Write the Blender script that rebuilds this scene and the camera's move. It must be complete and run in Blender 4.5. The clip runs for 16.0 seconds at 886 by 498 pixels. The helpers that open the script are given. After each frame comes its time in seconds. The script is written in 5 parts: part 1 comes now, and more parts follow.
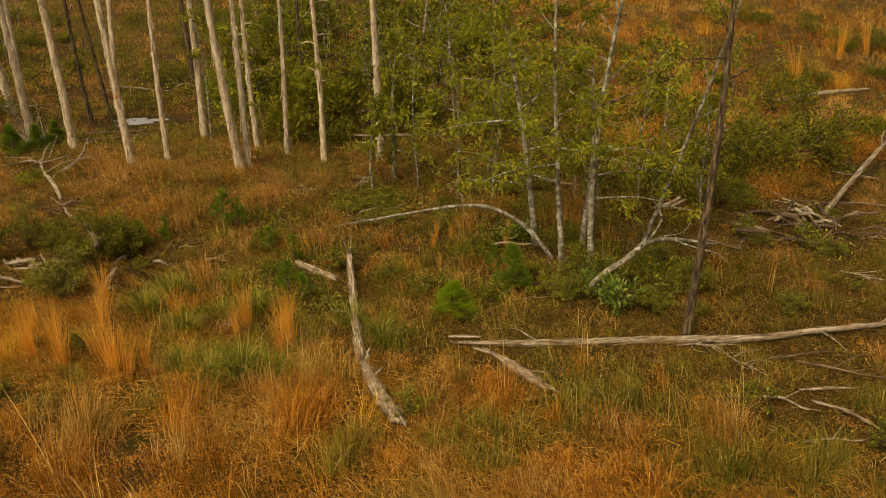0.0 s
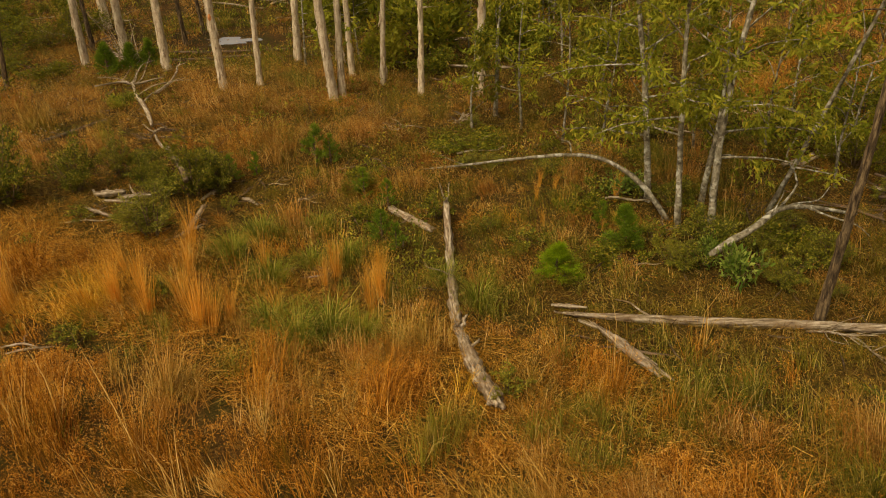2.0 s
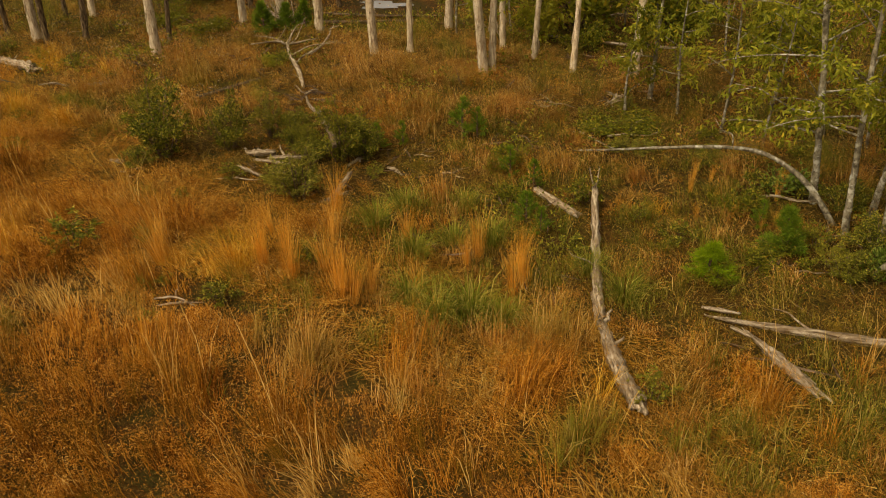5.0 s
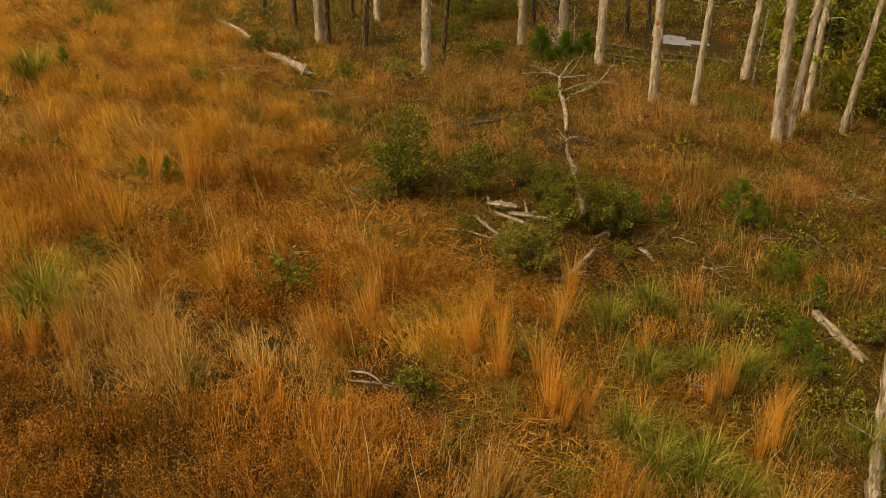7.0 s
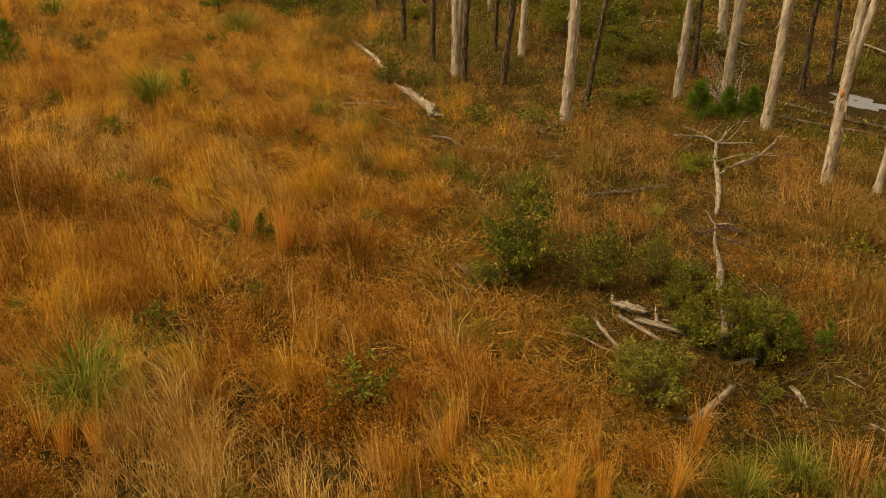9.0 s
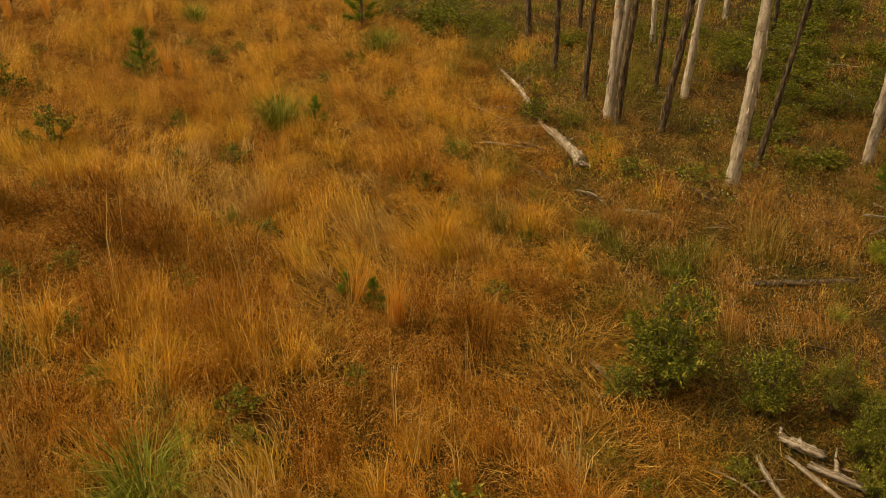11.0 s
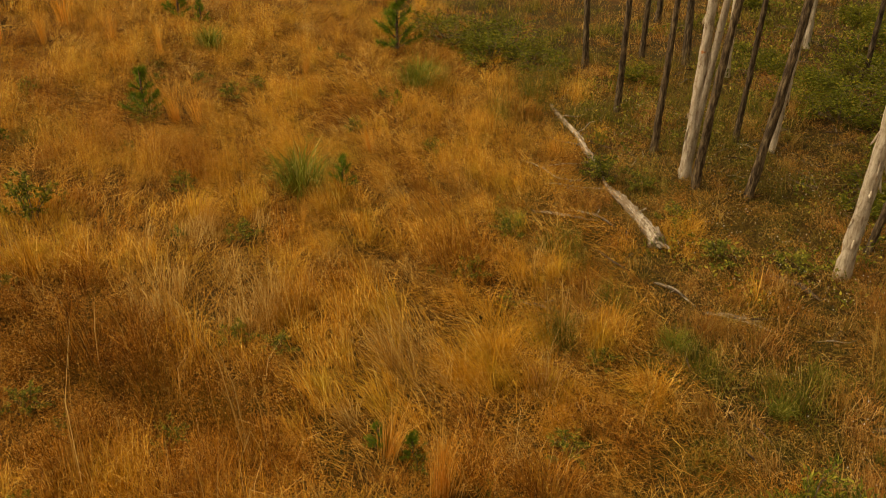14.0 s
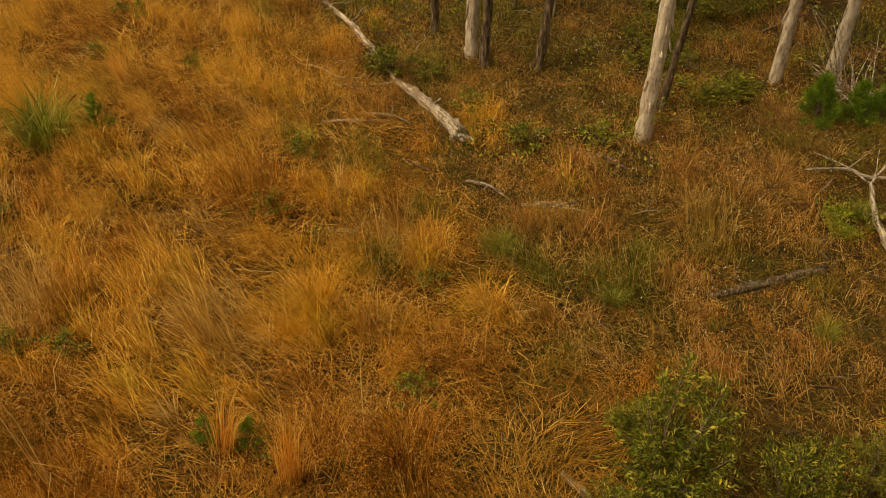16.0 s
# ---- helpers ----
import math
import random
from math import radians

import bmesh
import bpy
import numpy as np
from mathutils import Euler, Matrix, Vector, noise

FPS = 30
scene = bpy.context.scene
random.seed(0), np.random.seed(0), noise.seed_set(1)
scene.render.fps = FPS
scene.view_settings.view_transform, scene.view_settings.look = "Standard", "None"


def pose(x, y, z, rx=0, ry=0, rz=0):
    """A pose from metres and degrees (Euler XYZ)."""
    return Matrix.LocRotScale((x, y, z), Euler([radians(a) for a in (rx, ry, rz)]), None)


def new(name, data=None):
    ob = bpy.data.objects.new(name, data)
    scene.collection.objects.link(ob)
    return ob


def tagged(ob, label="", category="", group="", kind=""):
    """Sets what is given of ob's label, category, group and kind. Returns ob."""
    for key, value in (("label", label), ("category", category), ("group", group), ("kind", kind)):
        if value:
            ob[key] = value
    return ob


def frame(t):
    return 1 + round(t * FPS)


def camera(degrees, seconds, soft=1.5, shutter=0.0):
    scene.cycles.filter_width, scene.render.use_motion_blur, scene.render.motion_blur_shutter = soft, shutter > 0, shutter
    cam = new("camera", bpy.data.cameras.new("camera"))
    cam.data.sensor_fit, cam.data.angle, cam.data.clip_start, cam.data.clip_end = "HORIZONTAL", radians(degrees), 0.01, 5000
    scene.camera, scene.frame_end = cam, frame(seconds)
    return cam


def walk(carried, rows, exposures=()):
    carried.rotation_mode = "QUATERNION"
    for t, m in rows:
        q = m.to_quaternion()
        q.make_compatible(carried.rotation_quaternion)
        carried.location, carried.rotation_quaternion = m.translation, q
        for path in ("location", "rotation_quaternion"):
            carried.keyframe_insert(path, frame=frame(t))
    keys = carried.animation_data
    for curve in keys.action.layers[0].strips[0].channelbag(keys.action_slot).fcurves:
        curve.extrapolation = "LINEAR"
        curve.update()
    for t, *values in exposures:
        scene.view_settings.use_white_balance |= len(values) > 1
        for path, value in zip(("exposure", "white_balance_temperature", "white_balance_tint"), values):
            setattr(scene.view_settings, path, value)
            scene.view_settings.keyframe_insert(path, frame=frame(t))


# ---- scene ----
cam = camera(54.0, 16.0, soft=1.0)
METRES, EYE, TILT, LEAN, TURN = 12.8, 6.57, 0.0, 0.0, -2.8
ROWS = [
    (0.0, 0.0, 0.0, 0.0, -0.68, -23.77, 1.54),
    (0.5, -0.0067, 0.0429, 0.0006, 1.45, -23.75, 1.48),
    (1.0, -0.0138, 0.0737, 0.0037, 1.64, -24.81, 1.44),
    (1.5, -0.0195, 0.0862, 0.005, 2.41, -26.91, 1.42),
    (2.0, -0.0239, 0.0935, 0.0064, 5.57, -29.05, 1.39),
    (2.5, -0.0299, 0.0963, 0.007, 6.93, -30.97, 1.33),
    (3.0, -0.0362, 0.0952, 0.007, 9.23, -30.96, 1.3),
    (5.5, -0.0601, 0.1382, 0.0119, 18.3, -30.95, 1.09),
    (6.0, -0.0709, 0.1796, 0.0151, 23.48, -30.86, 0.95),
    (6.5, -0.0853, 0.2265, 0.0178, 29.27, -30.78, 0.74),
    (7.0, -0.0982, 0.2729, 0.0275, 34.49, -30.78, 0.57),
    (7.5, -0.1149, 0.3178, 0.0357, 37.57, -30.74, 0.46),
    (8.0, -0.1332, 0.3595, 0.0412, 40.54, -30.72, 0.32),
    (8.5, -0.1551, 0.3987, 0.0447, 42.86, -30.68, 0.25),
    (9.0, -0.1808, 0.433, 0.0449, 45.44, -30.67, 0.14),
    (9.5, -0.2088, 0.4641, 0.0452, 48.26, -30.63, 0.04),
    (12.0, -0.382, 0.5821, 0.0489, 57.49, -30.65, -0.42),
    (12.5, -0.4204, 0.6021, 0.0508, 57.49, -30.64, -0.46),
    (13.0, -0.459, 0.6193, 0.054, 57.52, -30.63, -0.51),
    (13.5, -0.4956, 0.6353, 0.0566, 57.54, -30.61, -0.58),
    (14.0, -0.5263, 0.6505, 0.0567, 57.6, -31.57, -0.64),
    (14.5, -0.5512, 0.6619, 0.0556, 57.43, -34.58, -0.67),
    (15.0, -0.573, 0.6741, 0.0545, 55.21, -37.66, -0.64),
    (15.5, -0.5942, 0.6867, 0.0531, 46.93, -39.86, -0.4),
    (16.0, -0.6135, 0.7025, 0.0532, 40.46, -39.93, -0.14),
]
walk(cam, [(t, pose(0, 0, EYE, TILT, LEAN, TURN) @ pose(METRES * x, METRES * y, METRES * z, 90 + pitch, roll, yaw)) for t, x, y, z, yaw, pitch, roll in ROWS],
     [(0.0, 0.13, 7900, 16)])

# ---------------------------------------------------------------- world, sun
world = bpy.data.worlds.new("overcast_sky")
scene.world = world
world.use_nodes = True
wn, wl = world.node_tree.nodes, world.node_tree.links
sky = wn.new("ShaderNodeTexSky")
sky.sky_type, sky.sun_disc = "NISHITA", False
sky.sun_elevation, sky.sun_rotation = radians(56), radians(220)
sky.air_density, sky.dust_density = 1.0, 7.0
grey = wn.new("ShaderNodeHueSaturation")
grey.inputs["Saturation"].default_value = 0.04
wl.new(sky.outputs[0], grey.inputs["Color"])
wl.new(grey.outputs[0], wn["Background"].inputs["Color"])
wn["Background"].inputs["Strength"].default_value = 0.13
sun = new("sun", bpy.data.lights.new("sun", "SUN"))
sun.data.energy, sun.data.angle, sun.data.color = 1.2, radians(16), (1.0, 0.93, 0.82)
sun.rotation_euler = (radians(34), 0, radians(-40))

# ---------------------------------------------------------------- small tools
RNG = np.random.default_rng(7)


def vn(x, y, size, seed=0):
    """Smooth value noise from 0 to 1."""
    x, y = np.asarray(x, float) / size, np.asarray(y, float) / size
    xi, yi = np.floor(x), np.floor(y)
    fx, fy = x - xi, y - yi
    fx, fy = fx * fx * (3 - 2 * fx), fy * fy * (3 - 2 * fy)

    def h(a, b):
        v = np.sin(a * 127.1 + b * 311.7 + seed * 74.7) * 43758.5453
        return v - np.floor(v)
    return (h(xi, yi) * (1 - fx) + h(xi + 1, yi) * fx) * (1 - fy) + (h(xi, yi + 1) * (1 - fx) + h(xi + 1, yi + 1) * fx) * fy


def rise(x, y):
    """How far up the low rise a place lies: above 0 on it."""
    return -(0.45 * x + 0.89 * y) + 8.8


def gz(x, y):
    """Height of the ground."""
    x, y = np.asarray(x, float), np.asarray(y, float)
    a = rise(x, y) / 1.2
    z = 0.168 * (np.log1p(np.exp(np.minimum(a, 30))) + np.maximum(a - 30, 0))
    z = 1.7 * np.tanh(z / 1.7)
    z = z - 0.35 * np.exp(-(((x + 7.8) / 6) ** 2 + ((y - 27) / 4) ** 2))
    return z + 0.10 * (vn(x, y, 4.3, 1) - 0.5) + 0.05 * (vn(x, y, 1.2, 2) - 0.5)


def mesh_np(name, V, F, mats, smooth=False):
    """A mesh from arrays of corners and of triangles or quads."""
    V, F = np.asarray(V, np.float32), np.asarray(F, np.int32)
    me = bpy.data.meshes.new(name)
    me.vertices.add(len(V))
    me.vertices.foreach_set("co", V.ravel())
    me.loops.add(F.size)
    me.loops.foreach_set("vertex_index", F.ravel())
    me.polygons.add(len(F))
    me.polygons.foreach_set("loop_start", np.arange(0, F.size, F.shape[1], dtype=np.int32))
    if smooth:
        me.polygons.foreach_set("use_smooth", np.ones(len(F), bool))
    me.update(calc_edges=True)
    me.materials.append(mats)
    return me


def part(name, me, parent, label=""):
    ob = new(name, me)
    ob.parent = parent
    if label:
        ob["label"] = label
    return ob


def join(pieces):
    """Joins (V, F) pairs into one pair."""
    Vs, Fs, n = [], [], 0
    for V, F in pieces:
        Vs.append(V)
        Fs.append(np.asarray(F) + n)
        n += len(V)
    return np.concatenate(Vs), np.concatenate(Fs)


def tube(points, radii, sides=8, rough=0.0, rng=RNG, sub=4, ragged=0.0):
    """A round, closed limb along points, smoothed between them; triangles."""
    P, R = np.asarray(points, float), np.asarray(radii, float)
    n = len(P)
    if n > 2:
        u = np.linspace(0, n - 1, (n - 1) * sub + 1)
        Q = np.vstack([2 * P[0] - P[1], P, 2 * P[-1] - P[-2]])
        i = np.minimum(u.astype(int), n - 2)
        f = (u - i)[:, None]
        a, b, c, d = Q[i], Q[i + 1], Q[i + 2], Q[i + 3]
        R = np.interp(u, np.arange(n), R)
        P = 0.5 * (2 * b + (c - a) * f + (2 * a - 5 * b + 4 * c - d) * f ** 2 + (3 * b - 3 * c + d - a) * f ** 3)
    else:
        u = np.linspace(0, 1, sub + 1)
        P, R = P[0] + (P[1] - P[0]) * u[:, None], R[0] + (R[1] - R[0]) * u
    T = np.gradient(P, axis=0)
    T /= np.linalg.norm(T, axis=1)[:, None] + 1e-9
    ref = np.array([0.0, 0, 1]) if abs(T[0, 2]) < 0.8 else np.array([1.0, 0, 0])
    A = np.cross(T, ref)
    A /= np.linalg.norm(A, axis=1)[:, None] + 1e-9
    B = np.cross(T, A)
    th = np.arange(sides) * 2 * math.pi / sides
    m = len(P)
    rr = R[:, None] * (1 + rough * rng.normal(size=(m, sides)))
    ring = P[:, None, :] + rr[..., None] * (np.cos(th)[None, :, None] * A[:, None, :] + np.sin(th)[None, :, None] * B[:, None, :])
    if ragged:
        ring[0] -= T[0] * rng.uniform(0, ragged, sides)[:, None]
        ring[-1] += T[-1] * rng.uniform(0, ragged, sides)[:, None]
    V = np.vstack([ring.reshape(-1, 3), P[0] + T[0] * R[0] * 0.3, P[-1] - T[-1] * R[-1] * 0.3])
    k = np.arange(sides)
    k2 = (k + 1) % sides
    F = []
    for j in range(m - 1):
        a, b = j * sides, (j + 1) * sides
        F.append(np.stack([a + k, b + k2, a + k2], 1))
        F.append(np.stack([a + k, b + k, b + k2], 1))
    F.append(np.stack([k, k2, np.full(sides, m * sides)], 1))
    e = (m - 1) * sides
    F.append(np.stack([e + k2, e + k, np.full(sides, m * sides + 1)], 1))
    return V, np.concatenate(F)


def unit(v):
    return v / (np.linalg.norm(v, axis=-1, keepdims=True) + 1e-9)


def leaves(C, D, L, W, rng=RNG):
    """Pointed leaves, folded a little along the midrib."""
    n = len(C)
    D = unit(D)
    S = unit(np.cross(D, rng.normal(size=(n, 3))))
    N = np.cross(D, S)
    L, W = np.broadcast_to(L, n)[:, None], np.broadcast_to(W, n)[:, None]
    V = np.stack([C, C + D * L * 0.42 + S * W / 2 + N * W * 0.15, C + D * L - N * L * 0.12, C + D * L * 0.42 - S * W / 2 + N * W * 0.15], 1)
    b = np.arange(n)[:, None] * 4
    F = np.concatenate([b + [0, 1, 2], b + [0, 2, 3]])
    return V.reshape(-1, 3), F


def blades(P, H, W, az, tilt, bend, rng=RNG):
    """Tapered grass blades that lean and curve towards az."""
    n = len(P)
    a = np.stack([np.cos(az), np.sin(az), np.zeros(n)], 1)
    sa = az + math.pi / 2 + rng.normal(0, 0.6, n)
    s = np.stack([np.cos(sa), np.sin(sa), np.zeros(n)], 1) * (W / 2)[:, None]
    up = np.array([0, 0, 1.0])
    t1, t2 = 0.9 * tilt, np.minimum(0.9 * tilt + 1.6 * bend, 2.1)
    mid = P + a * (H * 0.55 * np.sin(t1))[:, None] + up * (H * 0.55 * np.cos(t1))[:, None]
    tip = mid + a * (H * 0.45 * np.sin(t2))[:, None] + up * (H * 0.45 * np.cos(t2))[:, None]
    tip[:, 2] = np.maximum(tip[:, 2], P[:, 2] + 0.03)
    V = np.stack([P - s, P + s, mid - s * 0.75, mid + s * 0.75, tip], 1).reshape(-1, 3)
    b = np.arange(n)[:, None] * 5
    return V, np.concatenate([b + [0, 1, 3], b + [0, 3, 2], b + [2, 3, 4]]), tip, mid


def strands(P, H, W, az, tilt, bend, rng=RNG):
    """Grass blades of two slips each, pinched at the bend, for those further away."""
    n = len(P)
    a = np.stack([np.cos(az), np.sin(az), np.zeros(n)], 1)
    sa = az + math.pi / 2 + rng.normal(0, 0.6, n)
    s = np.stack([np.cos(sa), np.sin(sa), np.zeros(n)], 1) * (W / 2)[:, None]
    up = np.array([0, 0, 1.0])
    t1, t2 = 0.9 * tilt, np.minimum(0.9 * tilt + 1.6 * bend, 2.1)
    mid = P + a * (H * 0.55 * np.sin(t1))[:, None] + up * (H * 0.55 * np.cos(t1))[:, None]
    tip = mid + a * (H * 0.45 * np.sin(t2))[:, None] + up * (H * 0.45 * np.cos(t2))[:, None]
    tip[:, 2] = np.maximum(tip[:, 2], P[:, 2] + 0.03)
    V = np.stack([P - s, P + s, mid + s * 0.5, mid - s * 0.5, tip], 1).reshape(-1, 3)
    b = np.arange(n)[:, None] * 5
    return V, np.concatenate([b + [0, 1, 2], b + [3, 2, 4]]), tip, mid


def at(x, y, turn=0.0, size=1.0, sink=0.0):
    """A pose on the ground."""
    return Matrix.LocRotScale((x, y, float(gz(x, y)) - sink), Euler((0, 0, turn)), (size, size, size))


# ---------------------------------------------------------------- materials
def ramp_node(nt, cols):
    r = nt.nodes.new("ShaderNodeValToRGB")
    while len(r.color_ramp.elements) < len(cols):
        r.color_ramp.elements.new(0.5)
    for i, (p, c) in enumerate(cols):
        r.color_ramp.elements[i].position = p
        r.color_ramp.elements[i].color = (*c, 1)
    return r


def noise_node(nt, scale, detail=4.0, vec=None, rough=0.55):
    n = nt.nodes.new("ShaderNodeTexNoise")
    n.inputs["Scale"].default_value, n.inputs["Detail"].default_value, n.inputs["Roughness"].default_value = scale, detail, rough
    if vec:
        nt.links.new(vec, n.inputs["Vector"])
    return n


def mix_node(nt, fac, a, b, blend="MIX"):
    m = nt.nodes.new("ShaderNodeMix")
    m.data_type, m.blend_type = "RGBA", blend
    for sock, v in ((m.inputs[0], fac), (m.inputs[6], a), (m.inputs[7], b)):
        if isinstance(v, (int, float)):
            sock.default_value = v
        elif isinstance(v, tuple):
            sock.default_value = (*v, 1)
        else:
            nt.links.new(v, sock)
    return m.outputs[2]


def plant_material(name, cols, patch, patch_size=1.5, through_light=0.3, rough=0.65, drift_two=None):
    """Blades or leaves: each one its own shade, drifting to the patch colours from place to place."""
    m = bpy.data.materials.new(name)
    m.use_nodes = True
    nt = m.node_tree
    b, out = nt.nodes["Principled BSDF"], nt.nodes["Material Output"]
    geo = nt.nodes.new("ShaderNodeNewGeometry")
    each = ramp_node(nt, cols)
    nt.links.new(geo.outputs["Random Per Island"], each.inputs[0])
    drift = noise_node(nt, 1 / patch_size, 3, geo.outputs["Position"])
    span = nt.nodes.new("ShaderNodeMapRange")
    span.inputs["From Min"].default_value, span.inputs["From Max"].default_value = 0.48, 0.68
    nt.links.new(drift.outputs[0], span.inputs["Value"])
    col = mix_node(nt, span.outputs[0], each.outputs[0], mix_node(nt, 0.65, each.outputs[0], patch))
    if drift_two:
        small = noise_node(nt, 1.9, 2, geo.outputs["Position"])
        span2 = nt.nodes.new("ShaderNodeMapRange")
        span2.inputs["From Min"].default_value, span2.inputs["From Max"].default_value = 0.5, 0.66
        nt.links.new(small.outputs[0], span2.inputs["Value"])
        col = mix_node(nt, span2.outputs[0], col, mix_node(nt, 0.6, col, drift_two))
    nt.links.new(col, b.inputs["Base Color"])
    b.inputs["Roughness"].default_value = rough
    b.inputs["Specular IOR Level"].default_value = 0.05
    tr = nt.nodes.new("ShaderNodeBsdfTranslucent")
    nt.links.new(col, tr.inputs["Color"])
    mx = nt.nodes.new("ShaderNodeMixShader")
    mx.inputs[0].default_value = through_light
    nt.links.new(b.outputs[0], mx.inputs[1])
    nt.links.new(tr.outputs[0], mx.inputs[2])
    nt.links.new(mx.outputs[0], out.inputs["Surface"])
    return m


def wood_material(name, dark, mid, light, spots, spot_share=0.5, stretch=(6, 6, 1.2), bump=0.5, spot_size=2.3):
    """Bark or bare wood: streaks along the grain, blotches, fine relief."""
    m = bpy.data.materials.new(name)
    m.use_nodes = True
    nt = m.node_tree
    b = nt.nodes["Principled BSDF"]
    tc = nt.nodes.new("ShaderNodeTexCoord")
    info = nt.nodes.new("ShaderNodeObjectInfo")
    mp = nt.nodes.new("ShaderNodeMapping")
    mp.inputs["Scale"].default_value = stretch
    nt.links.new(tc.outputs["Object"], mp.inputs["Vector"])
    streak = noise_node(nt, 3.0, 6, mp.outputs[0], 0.65)
    r = ramp_node(nt, [(0.36, dark), (0.5, mid), (0.63, light)])
    nt.links.new(streak.outputs[0], r.inputs[0])
    blotch = noise_node(nt, spot_size, 5, tc.outputs["Object"])
    br = ramp_node(nt, [(spot_share, (0, 0, 0)), (spot_share + 0.1, (1, 1, 1))])
    nt.links.new(blotch.outputs[0], br.inputs[0])
    col = mix_node(nt, br.outputs[0], r.outputs[0], mix_node(nt, 0.6, r.outputs[0], spots))
    fleck = noise_node(nt, 17, 5, tc.outputs["Object"], 0.7)
    fr = ramp_node(nt, [(0.54, (1, 1, 1)), (0.66, (0.5, 0.45, 0.39))])
    nt.links.new(fleck.outputs[0], fr.inputs[0])
    col = mix_node(nt, 0.7, col, fr.outputs[0], "MULTIPLY")
    shade = nt.nodes.new("ShaderNodeMapRange")
    shade.inputs["To Min"].default_value, shade.inputs["To Max"].default_value = 0.8, 1.15
    nt.links.new(info.outputs["Random"], shade.inputs["Value"])
    hs = nt.nodes.new("ShaderNodeHueSaturation")
    nt.links.new(shade.outputs[0], hs.inputs["Value"])
    nt.links.new(col, hs.inputs["Color"])
    nt.links.new(hs.outputs[0], b.inputs["Base Color"])
    b.inputs["Roughness"].default_value = 0.85
    b.inputs["Specular IOR Level"].default_value = 0.2
    bp = nt.nodes.new("ShaderNodeBump")
    bp.inputs["Strength"].default_value, bp.inputs["Distance"].default_value = bump, 0.02
    nt.links.new(streak.outputs[0], bp.inputs["Height"])
    nt.links.new(bp.outputs[0], b.inputs["Normal"])
    return m


RUSSET = plant_material("russet_grass", [(0.06, (0.07, 0.021, 0.003)), (0.35, (0.27, 0.088, 0.007)), (0.66, (0.50, 0.195, 0.016)), (0.92, (0.66, 0.30, 0.036)), (1.0, (0.80, 0.48, 0.12))], (0.40, 0.18, 0.014), 1.6, 0.2, drift_two=(0.19, 0.065, 0.006))
RUST = plant_material("rust_grass", [(0.06, (0.045, 0.014, 0.002)), (0.4, (0.16, 0.049, 0.004)), (0.8, (0.32, 0.11, 0.008)), (1.0, (0.55, 0.25, 0.03))], (0.17, 0.085, 0.007), 1.2, 0.2, drift_two=(0.12, 0.075, 0.006))
GOLD = plant_material("golden_grass", [(0.06, (0.20, 0.072, 0.005)), (0.35, (0.53, 0.222, 0.014)), (0.7, (0.80, 0.395, 0.036)), (1.0, (0.92, 0.62, 0.13))], (0.56, 0.255, 0.016), 2.2, 0.2, drift_two=(0.46, 0.29, 0.02))
SEEDS = plant_material("seed_heads", [(0.0, (0.26, 0.09, 0.009)), (0.4, (0.50, 0.21, 0.025)), (0.8, (0.68, 0.33, 0.05)), (1.0, (0.82, 0.52, 0.14))], (0.58, 0.23, 0.02), 1.4, 0.25, drift_two=(0.42, 0.15, 0.012))
GREEN = plant_material("green_grass", [(0.06, (0.042, 0.045, 0.005)), (0.45, (0.13, 0.123, 0.011)), (0.8, (0.235, 0.19, 0.018)), (1.0, (0.52, 0.36, 0.09))], (0.26, 0.155, 0.017), 1.3, 0.2, drift_two=(0.095, 0.105, 0.008))
SHORT = plant_material("short_dry_grass", [(0.06, (0.07, 0.029, 0.004)), (0.34, (0.31, 0.136, 0.02)), (0.70, (0.48, 0.24, 0.045)), (1.0, (0.72, 0.46, 0.14))], (0.15, 0.125, 0.010), 1.5, 0.2, drift_two=(0.36, 0.13, 0.018))
PALE = plant_material("pale_dead_grass", [(0.0, (0.25, 0.11, 0.016)), (0.5, (0.50, 0.27, 0.05)), (1.0, (0.78, 0.53, 0.16))], (0.46, 0.20, 0.02), 1.0, 0.3)
STRAW = plant_material("straw_stalks", [(0.0, (0.52, 0.20, 0.018)), (0.5, (0.78, 0.37, 0.04)), (1.0, (0.92, 0.60, 0.15))], (0.82, 0.38, 0.04), 0.8, 0.4)
BRACKEN = plant_material("dead_bracken", [(0.0, (0.085, 0.034, 0.005)), (0.4, (0.25, 0.112, 0.018)), (0.8, (0.43, 0.235, 0.05)), (1.0, (0.64, 0.43, 0.14))], (0.27, 0.125, 0.016), 0.9, 0.3)
SEDGE = plant_material("sedge_leaf", [(0.0, (0.06, 0.075, 0.006)), (0.45, (0.165, 0.185, 0.016)), (0.8, (0.31, 0.29, 0.035)), (1.0, (0.60, 0.44, 0.10))], (0.24, 0.21, 0.018), 0.6)
NEEDLE = plant_material("pine_needles", [(0.0, (0.051, 0.085, 0.0068)), (0.6, (0.128, 0.212, 0.0136)), (1.0, (0.255, 0.323, 0.0238))], (0.162, 0.221, 0.0136), 0.5)
BRIGHT = plant_material("bright_needles", [(0.0, (0.11, 0.18, 0.006)), (0.6, (0.21, 0.31, 0.01)), (1.0, (0.32, 0.40, 0.02))], (0.18, 0.26, 0.01), 0.5)
LEAF = plant_material("tree_leaf", [(0.0, (0.10, 0.115, 0.009)), (0.5, (0.23, 0.245, 0.02)), (0.88, (0.36, 0.335, 0.03)), (1.0, (0.48, 0.34, 0.03))], (0.26, 0.22, 0.018), 1.2, 0.4, 0.5)
